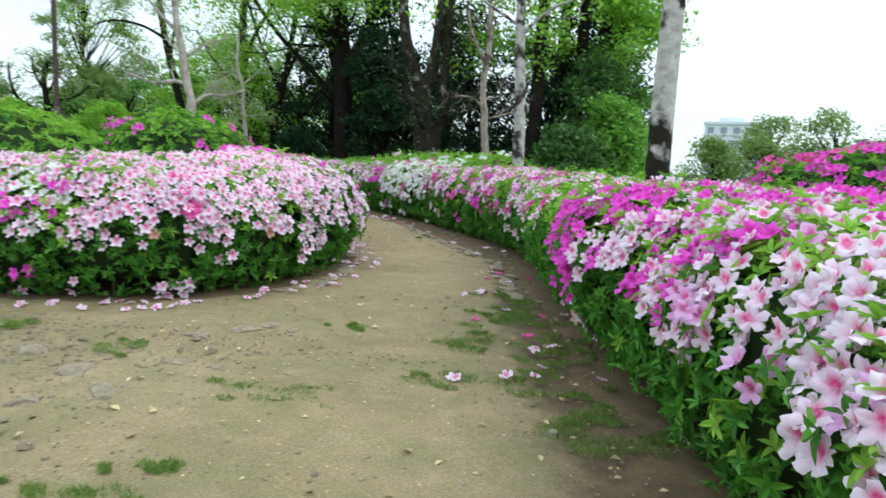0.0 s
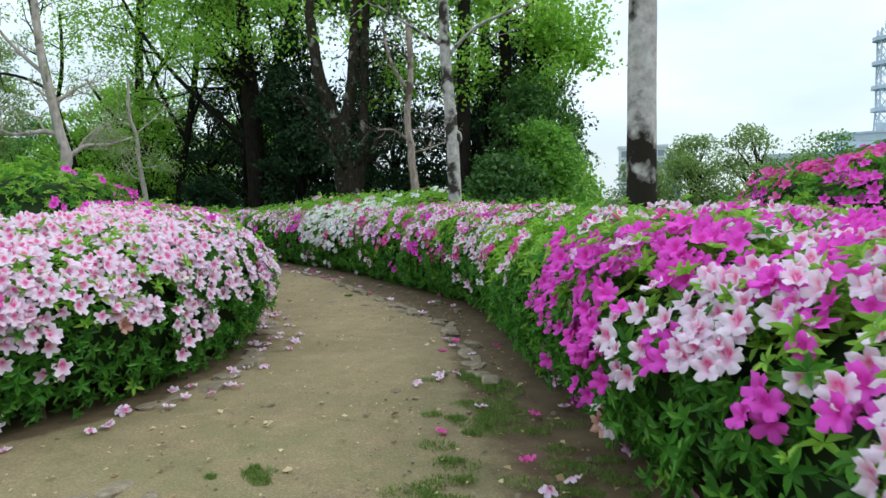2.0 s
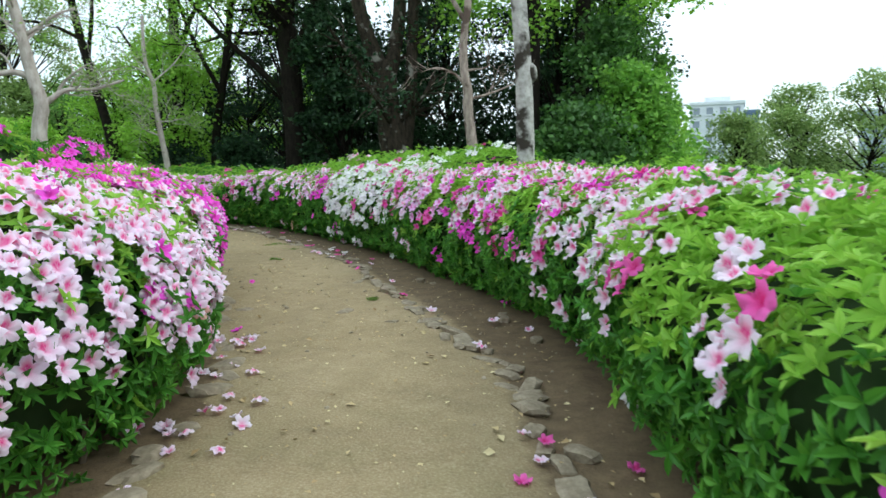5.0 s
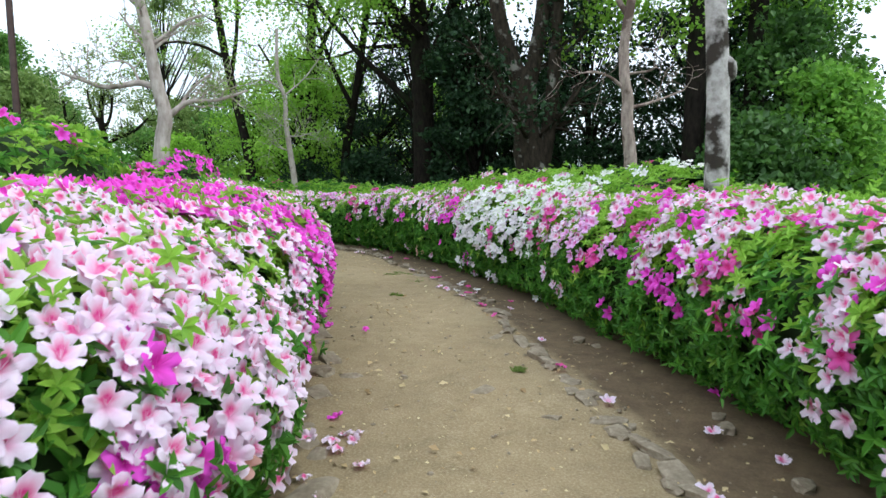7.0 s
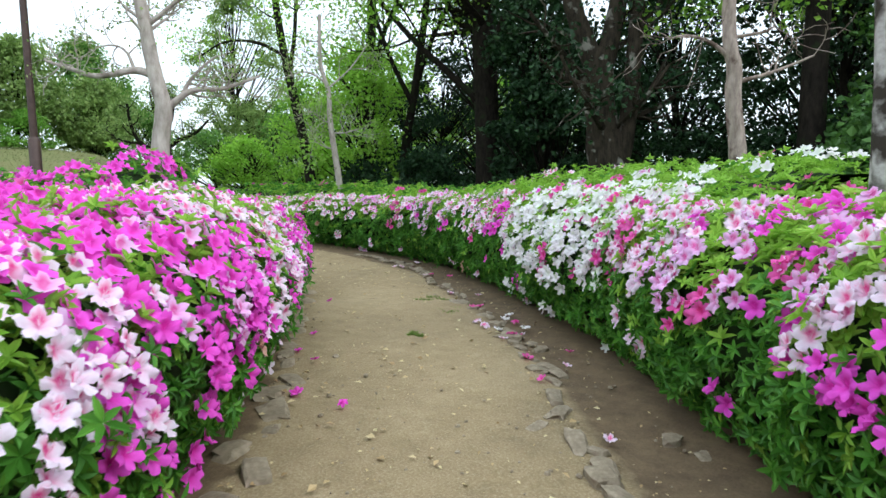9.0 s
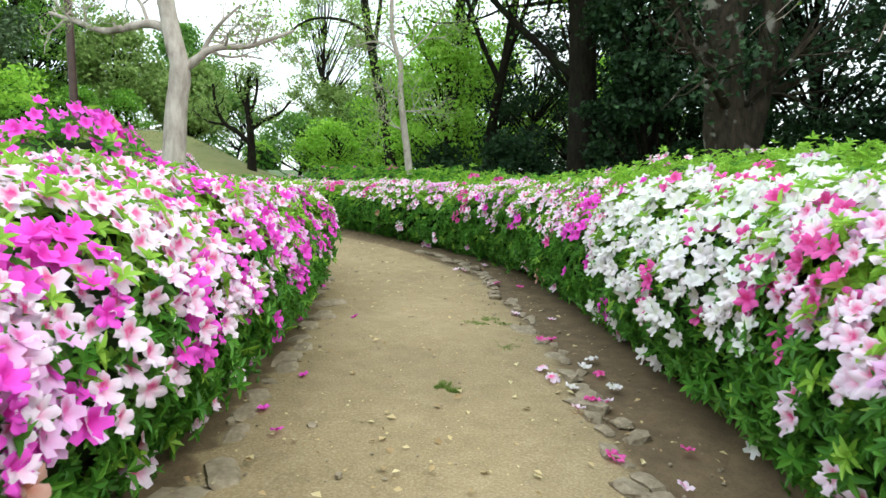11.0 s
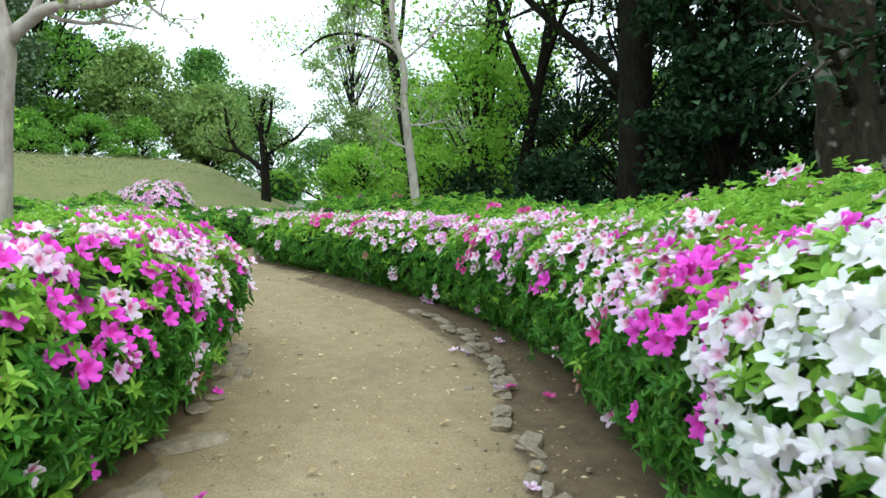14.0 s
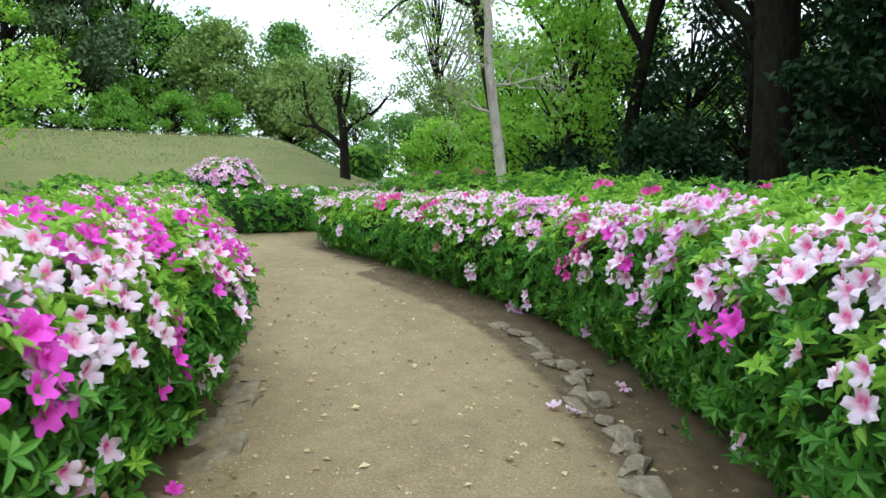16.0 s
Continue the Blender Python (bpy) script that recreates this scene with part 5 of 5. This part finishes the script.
for n, (x, y, r, h, m, z) in enumerate([(-33.0, 13.0, 3.2, 11.5, M_SPRING, 1.0), (-34.5, 16.0, 3.2, 11.5, M_SPRING, 0.6), (-30.5, 15.4, 1.8, 6.8, M_PINE, 1.8), (-36.5, 19.0, 3.0, 6.0, M_DARKLEAF, 0.8), (-31.2, 20.6, 1.8, 4.6, M_OLIVE, 1.2), (-33.0, 24.0, 2.2, 6.0, M_MIDLEAF, 1.6), (-30.0, 23.2, 1.5, 3.6, M_OLIVE, 0.8), (-36, 28.0, 3.0, 5.0, M_MIDLEAF, 0.4), (-29.0, 30.5, 2.6, 4.8, M_OLIVE, 0.6), (-31.0, 35.0, 3.4, 6.0, M_MIDLEAF, 0.4), (-24.0, 36.0, 3.4, 5.6, M_MIDLEAF, 0.4), (-17.0, 37.0, 3.4, 6.0, M_BRIGHT, 0.4)]):
    leaf_mass("park_tree", (x, y), r, h, m, "broad green park tree beyond the bank", 150 + n, clump=90, per=120, size=0.17, z0=z, blob=0.5, shape=0.8, group="park trees beyond the bank")
leaf_mass("maple_tree", (-29.8, 12.8), 2.4, 7.8, M_BRIGHT, "bright green maple on top of the bank", 172, clump=80, per=170, size=0.11, z0=1.2, blob=0.42, shape=0.8)
leaf_mass("park_tree", (-33.2, 17.6), 2.8, 11.0, M_SPRING, "broad green park tree beyond the bank", 173, clump=110, per=110, size=0.17, z0=1.0, blob=0.5, shape=0.9, group="park trees beyond the bank")
leaf_mass("park_tree", (-37.0, 12.0), 3.4, 13.0, M_PINE, "tall dark park tree beyond the bank", 174, clump=110, per=110, size=0.18, z0=0.6, blob=0.55, shape=0.9, group="park trees beyond the bank")
leaf_mass("maple_tree", (-17.0, 12.2), 2.5, 7.5, M_BRIGHT, "bright green maple in fresh leaf", 170, clump=80, per=150, size=0.10, z0=0.8, blob=0.4, shape=0.8)
leaf_mass("maple_tree", (-20.0, 10.2), 2.6, 7.5, M_BRIGHT, "bright green maple in fresh leaf", 171, clump=80, per=130, size=0.11, z0=0.6, blob=0.45, shape=0.8)
for n, (x, y) in enumerate([(-28.6, 12.4), (-28.8, 14.4), (-29.0, 16.4), (-29.1, 18.4), (-29.2, 20.2)]):
    leaf_mass("tall_shrub", (x, y), 1.15, 1.5, M_SPRING, "dense green shrub on top of the bank", 175 + n, clump=40, per=110, size=0.1, z0=0.1, blob=0.28, category="shrub", group="shrubs on the bank")


# ---- lamp post ----
def lamp_post(x, y):
    z = float(ground_z(x, y))
    t = thing("lamp_post", (x, y, z), "slim brown painted steel lamp post on the lawn", "lamp post")
    v, f = tube([(0, 0, -0.05), (0, 0, 0.9), (0, 0, 1.74), (0, 0, 1.78)], [0.085, 0.085, 0.085, 0.056], 16)
    part("sleeve", mesh_np("sleeve", v, [f], [M_POLE], smooth=True), t, "wider base sleeve")
    v, f = tube([(0, 0, 1.76), (0, 0, 3.0), (0, 0, 5.2)], [0.055, 0.052, 0.045], 14)
    part("pole", mesh_np("pole", v, [f], [M_POLE], smooth=True), t)


lamp_post(-10.3, 14.1)


# ---- edging stones, petals, tufts ----
def stone_mesh(rng):
    bm = bmesh.new()
    bmesh.ops.create_icosphere(bm, subdivisions=2, radius=1.0)
    sx, sy, sz = rng.uniform(0.09, 0.17), rng.uniform(0.06, 0.10), rng.uniform(0.035, 0.06)
    for v in bm.verts:
        k = 1 + 0.14 * rng.normal()
        c = v.co
        c = Vector([math.copysign(abs(q) ** 0.6, q) for q in c])
        v.co = Vector((c.x * sx * k, c.y * sy * k, c.z * sz * (1 + 0.08 * rng.normal())))
    me = bpy.data.meshes.new("stone")
    bm.to_mesh(me)
    bm.free()
    me.materials.append(M_STONE)
    return me


def edging(line, s, side, offset, a, b, words, seed, gap=0.24, chance=0.9, big=1.0):
    rng = np.random.default_rng(seed)
    shapes = [stone_mesh(rng) for _ in range(8)]
    t = rows3(np.gradient(line, axis=0))
    mid = line[np.searchsorted(s, (a + b) / 2)]
    root = thing("path_edging", (mid[0], mid[1], 0), words, "edging", kind="structure")
    at = a
    while at < b:
        k = min(np.searchsorted(s, at), len(line) - 1)
        at += gap * rng.uniform(0.8, 1.4)
        if rng.random() > chance:
            continue
        n = np.array([-t[k, 1], t[k, 0]]) * side
        out = offset if isinstance(offset, float) else float(np.interp(line[k, 1], *offset))
        p = line[k] + n * (out + rng.normal() * 0.045)
        ob = bpy.data.objects.new("stone", shapes[int(rng.integers(0, 8))])
        scene.collection.objects.link(ob)
        ob.parent = root
        ob.matrix_basis = pose(p[0] - mid[0], p[1] - mid[1], float(ground_z(*p)) + rng.uniform(-0.03, 0.002) * big, rng.normal() * 5, rng.normal() * 5, math.degrees(math.atan2(t[k, 1], t[k, 0])) + rng.normal() * 25) @ Matrix.Scale(big * rng.uniform(0.6, 1.25), 4)


edging(LEFT_LINE, LEFT_S, -1, 0.05, 7.0, 24.0, "row of rough grey edging stones under the inner hedge", 201, 0.2, 0.9, 0.85)
OUTER_EDGE = ([9.3, 10.0, 11.0, 12.3, 13.3, 15.0, 16.5, 17.3], [0.24, 0.29, 0.36, 0.55, 0.5, 0.33, 0.4, 0.2])
edging(RIGHT_LINE, RIGHT_S, 1, OUTER_EDGE, 6.6, 19.5, "sunken row of flat grey edging stones along the path", 202, 0.1, 0.88, 0.62)


edging(RIGHT_LINE, RIGHT_S, 1, 0.06, 8.6, 12.2, "rough dark stones under the outer hedge", 203, 0.2, 0.4, 0.5)


def on_floor(points, seed, key, name, words, category, group, flat=0.25):
    rng = np.random.default_rng(seed)
    for x, y in points:
        z = float(ground_z(x, y)) + 0.012
        ob = bpy.data.objects.new(name, BLOSSOM_MESH[key][int(rng.integers(0, 6))])
        scene.collection.objects.link(ob)
        n = rows3(np.array([rng.normal() * flat, rng.normal() * flat, rng.choice([1.0, 1.0, -1.0])]))
        m = Matrix(frames(n[None], rng)[0].tolist()).to_4x4()
        ob.matrix_basis = Matrix.Translation((x, y, z + 0.012)) @ m @ Matrix.Scale(rng.uniform(0.6, 0.9), 4)
        tagged(ob, words, category, group)


def along(line, s, side, a, b, count, mean, dev, seed):
    rng = np.random.default_rng(seed)
    t = rows3(np.gradient(line, axis=0))
    out = []
    for _ in range(count):
        k = min(np.searchsorted(s, rng.uniform(a, b)), len(line) - 1)
        out.append(line[k] + np.array([-t[k, 1], t[k, 0]]) * side * max(-0.05, mean + rng.normal() * dev))
    return out


on_floor(along(LEFT_LINE, LEFT_S, -1, 3.5, 10.0, 75, 0.14, 0.10, 301), 302, "pale", "fallen_blossom", "fallen pale pink blossom lying on the earth", "fallen blossom", "fallen blossoms")
on_floor(along(LEFT_LINE, LEFT_S, -1, 10.0, 24.0, 14, 0.18, 0.14, 303), 304, "magenta", "fallen_blossom", "fallen magenta blossom lying on the earth", "fallen blossom", "fallen blossoms")
on_floor(along(RIGHT_LINE, RIGHT_S, 1, 4.0, 12.0, 22, 0.35, 0.22, 305), 306, "pale", "fallen_blossom", "fallen pale pink blossom lying on the earth", "fallen blossom", "fallen blossoms")
on_floor(along(RIGHT_LINE, RIGHT_S, 1, 4.0, 19.0, 16, 0.25, 0.16, 307), 308, "rose", "fallen_blossom", "fallen rose pink blossom lying on the soil", "fallen blossom", "fallen blossoms")
on_floor(along(RIGHT_LINE, RIGHT_S, 1, 12.0, 18.0, 12, 0.3, 0.15, 309), 310, "pale", "fallen_blossom", "fallen pale pink blossom lying on the soil", "fallen blossom", "fallen blossoms")
on_floor([(-2.29, 14.78), (-2.13, 14.44), (-1.99, 14.61), (-2.34, 14.92)], 311, "white", "fallen_blossom", "fallen white blossom lying on the soil", "fallen blossom", "fallen blossoms")


def grass_patch(x, y, r, count, seed, words="low patch of green grass in the trodden earth"):
    rng = np.random.default_rng(seed)
    z = float(ground_z(x, y))
    a, q = rng.uniform(0, 6.28, count), r * np.sqrt(rng.random(count)) * (0.7 + 0.3 * rng.random(count))
    p = np.stack([q * np.cos(a), q * 0.6 * np.sin(a), np.full(count, 0.0)], 1)
    # ragged outline: blades drift into a few uneven tufts that reach past the patch
    tuft = rng.normal(size=(7, 2)) * r * np.array([0.75, 0.6])
    pick = rng.integers(0, 7, count)
    p[:, :2] = p[:, :2] * rng.uniform(0.25, 0.75, 7)[pick][:, None] + tuft[pick]
    blade = np.array([[-0.08, 0, 0], [0.08, 0, 0], [0.05, 0.1, 0.6], [0, 0.3, 1.0]])
    n = np.stack([rng.normal(size=count) * 0.5, rng.normal(size=count) * 0.5, np.ones(count)], 1)
    v, (f,) = scatter(blade, [np.array([[0, 1, 2, 3]])], p, frames(n, rng), rng.uniform(0.010, 0.028, count))
    t = new("grass_patch", mesh_np("grass_patch", v, [f], [M_GRASS]))
    t.location = (x, y, z)
    tagged(t, words, "grass", kind="stuff")


for n, (x, y, r) in enumerate([(1.43, 6.29, 0.17), (0.48, 6.53, 0.15), (1.56, 5.36, 0.18), (1.31, 7.49, 0.13), (1.61, 5.55, 0.1), (-0.43, 6.48, 0.15), (1.75, 6.38, 0.12), (1.35, 5.2, 0.13), (2.0, 9.05, 0.22), (2.15, 7.6, 0.25), (2.05, 8.3, 0.2), (2.3, 6.9, 0.22), (-3.4, 15.1, 0.16), (-2.9, 14.75, 0.12), (0.4, 5.4, 0.2), (-0.9, 6.0, 0.2), (-0.4, 12.3, 0.06), (-2.6, 14.0, 0.08)] + [(3.05 - 0.37 * k + 0.12 * math.sin(5 * k), 6.5 + 0.8 * k, 0.2 + 0.08 * math.cos(3 * k)) for k in np.arange(0, 3.6, 0.3)]):
    grass_patch(x, y, r * 0.85, int(6500 * r), 400 + n)


def litter(count, seed):
    """Dry leaves and bits strewn on the path."""
    rng = np.random.default_rng(seed)
    k = rng.integers(0, len(RIGHT_LINE) - 30, count)
    t = rows3(np.gradient(RIGHT_LINE, axis=0))[k]
    n = np.stack([-t[:, 1], t[:, 0]], 1)
    p = RIGHT_LINE[k] + n * rng.uniform(0.0, 2.6, (count, 1)) ** 1.0
    d, _ = to_line(p, LEFT_LINE)
    p = p[d < -0.02]
    at = np.c_[p, ground_z(p[:, 0], p[:, 1]) + 0.012]
    nn = np.array([0, 0, 1.0]) + rng.normal(size=at.shape) * 0.25
    v, (f,) = scatter(TREE_LEAF, [TREE_LEAF_F], at, frames(nn, rng), rng.choice([0.012, 0.02, 0.035, 0.05], len(at), p=[0.5, 0.3, 0.15, 0.05]))
    tagged(new("leaf_litter", mesh_np("leaf_litter", v, [f], [M_DRY])), "dry leaves and petals strewn over the path", "leaf litter", kind="stuff")


litter(4600, 501)


def pebbles(count, seed):
    """Small loose stones pressed into the earth."""
    rng = np.random.default_rng(seed)
    p = np.concatenate([np.c_[rng.uniform(-9.0, 3.4, count), rng.uniform(4.8, 17.6, count)], np.c_[rng.normal(0.2, 1.3, count // 2), rng.normal(6.3, 0.6, count // 2)]])
    dl, _ = to_line(p, LEFT_LINE)
    dr, _ = to_line(p, RIGHT_LINE)
    p = p[(dl < -0.03) & (dr > 0.03)]
    at = np.c_[p, ground_z(p[:, 0], p[:, 1]) - 0.001]
    a = np.arange(6) * np.pi / 3
    t = np.concatenate([np.stack([np.cos(a), np.sin(a), -0.3 + 0 * a], 1), np.stack([0.7 * np.cos(a), 0.7 * np.sin(a), 0.45 + 0 * a], 1)])
    f = np.array([[k, (k + 1) % 6, 6 + (k + 1) % 6, 6 + k] for k in range(6)] + [[6, 7, 8, 9], [6, 9, 10, 11]])
    v, (q,) = scatter(t, [f], at, frames(np.array([0, 0, 1.0]) + rng.normal(size=at.shape) * 0.2, rng), rng.choice([0.005, 0.009, 0.016, 0.03], len(at), p=[0.6, 0.32, 0.075, 0.005]))
    tagged(new("pebbles", mesh_np("pebbles", v, [q], [M_STONE])), "small grey pebbles pressed into the earth path", "pebbles", kind="stuff")


pebbles(5200, 502)
_s = np.random.default_rng(503)
_rock = [stone_mesh(_s) for _ in range(5)]
for n, (x, y, k) in enumerate([(0.05, 11.68, 0.6), (-1.22, 11.66, 0.7), (-0.42, 11.86, 0.7), (0.55, 6.09, 1.3), (0.89, 5.98, 0.8), (0.88, 6.45, 0.8), (0.74, 7.16, 0.9), (0.81, 7.3, 0.8), (1.01, 7.26, 0.7), (0.57, 6.9, 0.7), (0.72, 5.73, 0.9), (-0.5, 6.35, 0.8), (-4.6, 16.2, 0.4), (0.1, 6.2, 1.2), (-0.9, 5.7, 1.1), (-6.2, 16.3, 0.4)]):
    ob = new("embedded_stone", _rock[n % 5])
    ob.matrix_basis = pose(x, y, -0.026 * k, 3, -4, 40 * n) @ Matrix.Scale(k * 0.75, 4)
    tagged(ob, "flat grey stone sunk in the path", "stone", "stones sunk in the path")


def lawn_grass(count, seed):
    """Short grass that roughens the bank."""
    rng = np.random.default_rng(seed)
    p = np.c_[rng.uniform(-29, -13.5, count), rng.uniform(10, 24.5, count)]
    at = np.c_[p, ground_z(p[:, 0], p[:, 1]) - 0.01]
    n = np.array([0, 0, 1.0]) + rng.normal(size=at.shape) * 0.5
    blade = np.array([[-0.5, 0, 0], [0.5, 0, 0], [0.3, 0.2, 0.8], [-0.25, -0.2, 1.0]])
    v, (f,) = scatter(blade, [np.array([[0, 1, 2, 3]])], at, frames(n, rng), rng.uniform(0.012, 0.035, count))
    tagged(new("lawn_grass", mesh_np("lawn_grass", v, [f], [M_LAWN])), "short dry green grass on the bank", "grass", kind="stuff")


lawn_grass(36000, 504)


# ---- distance ----
def box(a, b):
    (x0, y0, z0), (x1, y1, z1) = a, b
    v = np.array([[x, y, z] for z in (z0, z1) for y in (y0, y1) for x in (x0, x1)], float)
    return v, np.array([[0, 2, 3, 1], [4, 5, 7, 6], [0, 1, 5, 4], [2, 6, 7, 3], [0, 4, 6, 2], [1, 3, 7, 5]])


def building(x, y, width, depth, z0, z1, turn, wall, words, storeys, columns, win=(0.55, 0.45), roof_box=None):
    t = thing("building", (x, y, z0), words, "building")
    t.rotation_euler = (0, 0, radians(turn))
    h = z1 - z0
    v, f = box((-width / 2, 0, 0), (width / 2, depth, h))
    part("wall", mesh_np("wall", v, [f], [wall]), t)
    v, f = box((-width / 2 - 0.2, -0.2, h), (width / 2 + 0.2, depth + 0.2, h + 0.5))
    part("roof", mesh_np("roof", v, [f], [wall]), t)
    dx, dz = width / columns, h / storeys
    v, f = box((-dx * win[0] / 2, -0.12, -dz * win[1] / 2), (dx * win[0] / 2, 0.1, dz * win[1] / 2))
    pane = mesh_np("window", v, [f], [M_PANE])
    v, f = box((-dx * win[0] / 2 - 0.1, -0.3, -dz * win[1] / 2 - 0.25), (dx * win[0] / 2 + 0.1, 0.0, -dz * win[1] / 2))
    sill = mesh_np("sill", v, [f], [wall])
    for i in range(columns):
        for j in range(storeys):
            w = part("window", pane, t)
            w.location = (-width / 2 + dx * (i + 0.5), 0, dz * (j + 0.55))
            part("sill", sill, w)
    if roof_box:
        v, f = box(*roof_box)
        part("roof_house", mesh_np("roof_house", v, [f], [wall]), t)


building(6.6, 128, 8.5, 10, -8, 10.2, -4, M_WHITEWALL, "white apartment block with rows of balconies", 8, 4, (0.5, 0.5), ((-2, 2, 18.6), (2, 6, 19.6)))
building(12.3, 131, 2.4, 8, -8, 8.8, -4, M_SLATE, "narrow slate blue tower block", 8, 1)
building(26.0, 72, 20.0, 12, -8, 4.6, -14, M_BLUEWALL, "low pale blue building with square windows", 5, 10, (0.3, 0.35), ((-4, 2, 12.6), (3, 7, 14)))
building(70.0, 178, 34.0, 16, -8, 15.5, -20, M_BLUEWALL, "wide pale blue hall below the mast", 4, 8, (0.5, 0.3), ((-9, 2, 23.5), (2, 8, 26)))
building(-52.0, 140, 40.0, 14, -8, 5.0, 20, M_WHITEWALL, "long white building behind the trees", 4, 10)
building(45.0, 150, 22.0, 14, -8, 6.0, -14, M_WHITEWALL, "white low building in the town", 5, 8)


def mast(x, y, z0, z1, w0, w1):
    t = thing("radio_mast", (x, y, z0), "blue-grey lattice radio mast with round platforms", "radio mast")
    h = z1 - z0
    legs = [(-1, -1), (1, -1), (1, 1), (-1, 1)]
    half = lambda z: w0 + (w1 - w0) * min(1, z / (0.6 * h))
    for sx, sy in legs:
        zs = [0, 0.3 * h, 0.6 * h, h]
        v, f = tube([(sx * half(z), sy * half(z), z) for z in zs], [0.22] * 4, 8)
        part("leg", mesh_np("leg", v, [f], [M_TOWER]), t)
    zs = np.linspace(0, h, 13)
    for i in range(12):
        for k in range(4):
            a, b = legs[k], legs[(k + 1) % 4]
            p, q = (a[0] * half(zs[i]), a[1] * half(zs[i]), zs[i]), (b[0] * half(zs[i + 1]), b[1] * half(zs[i + 1]), zs[i + 1])
            v, f = tube([p, q], [0.11, 0.11], 5)
            part("brace", mesh_np("brace", v, [f], [M_TOWER]), t)
            p, q = (b[0] * half(zs[i]), b[1] * half(zs[i]), zs[i]), (a[0] * half(zs[i + 1]), a[1] * half(zs[i + 1]), zs[i + 1])
            v, f = tube([p, q], [0.11, 0.11], 5)
            part("brace", mesh_np("brace", v, [f], [M_TOWER]), t)
    for z in (0.60, 0.71, 0.83, 0.95):
        v, f = tube([(0, 0, h * z - 0.5), (0, 0, h * z - 0.45), (0, 0, h * z + 0.45), (0, 0, h * z + 0.5)], [0.2, 2.9, 2.9, 0.2], 20)
        part("platform", mesh_np("platform", v, [f], [M_TOWER]), t)
    v, f = tube([(0, 0, h), (0, 0, h + 3)], [0.3, 0.15], 8)
    part("aerial", mesh_np("aerial", v, [f], [M_TOWER]), t)


mast(66.6, 191.0, -8.0, 42.0, 2.8, 1.4)


def stone_marker(x, y):
    z = float(ground_z(x, y))
    bm = bmesh.new()
    bmesh.ops.create_cube(bm, size=1.0)
    for v in bm.verts:
        k = 0.8 if v.co.z > 0 else 1.0
        v.co = Vector((v.co.x * 0.5 * k, v.co.y * 0.3 * k, (v.co.z + 0.5) * 0.7 - 0.04))
    bmesh.ops.bevel(bm, geom=bm.edges[:], offset=0.04, segments=2, affect="EDGES")
    me = bpy.data.meshes.new("stone_marker")
    bm.to_mesh(me)
    bm.free()
    me.materials.append(M_GRAVE)
    ob = new("stone_marker", me)
    ob.location = (x, y, z)
    tagged(ob, "pale squared stone standing on the bank", "stone")


stone_marker(-28.3, 10.9)
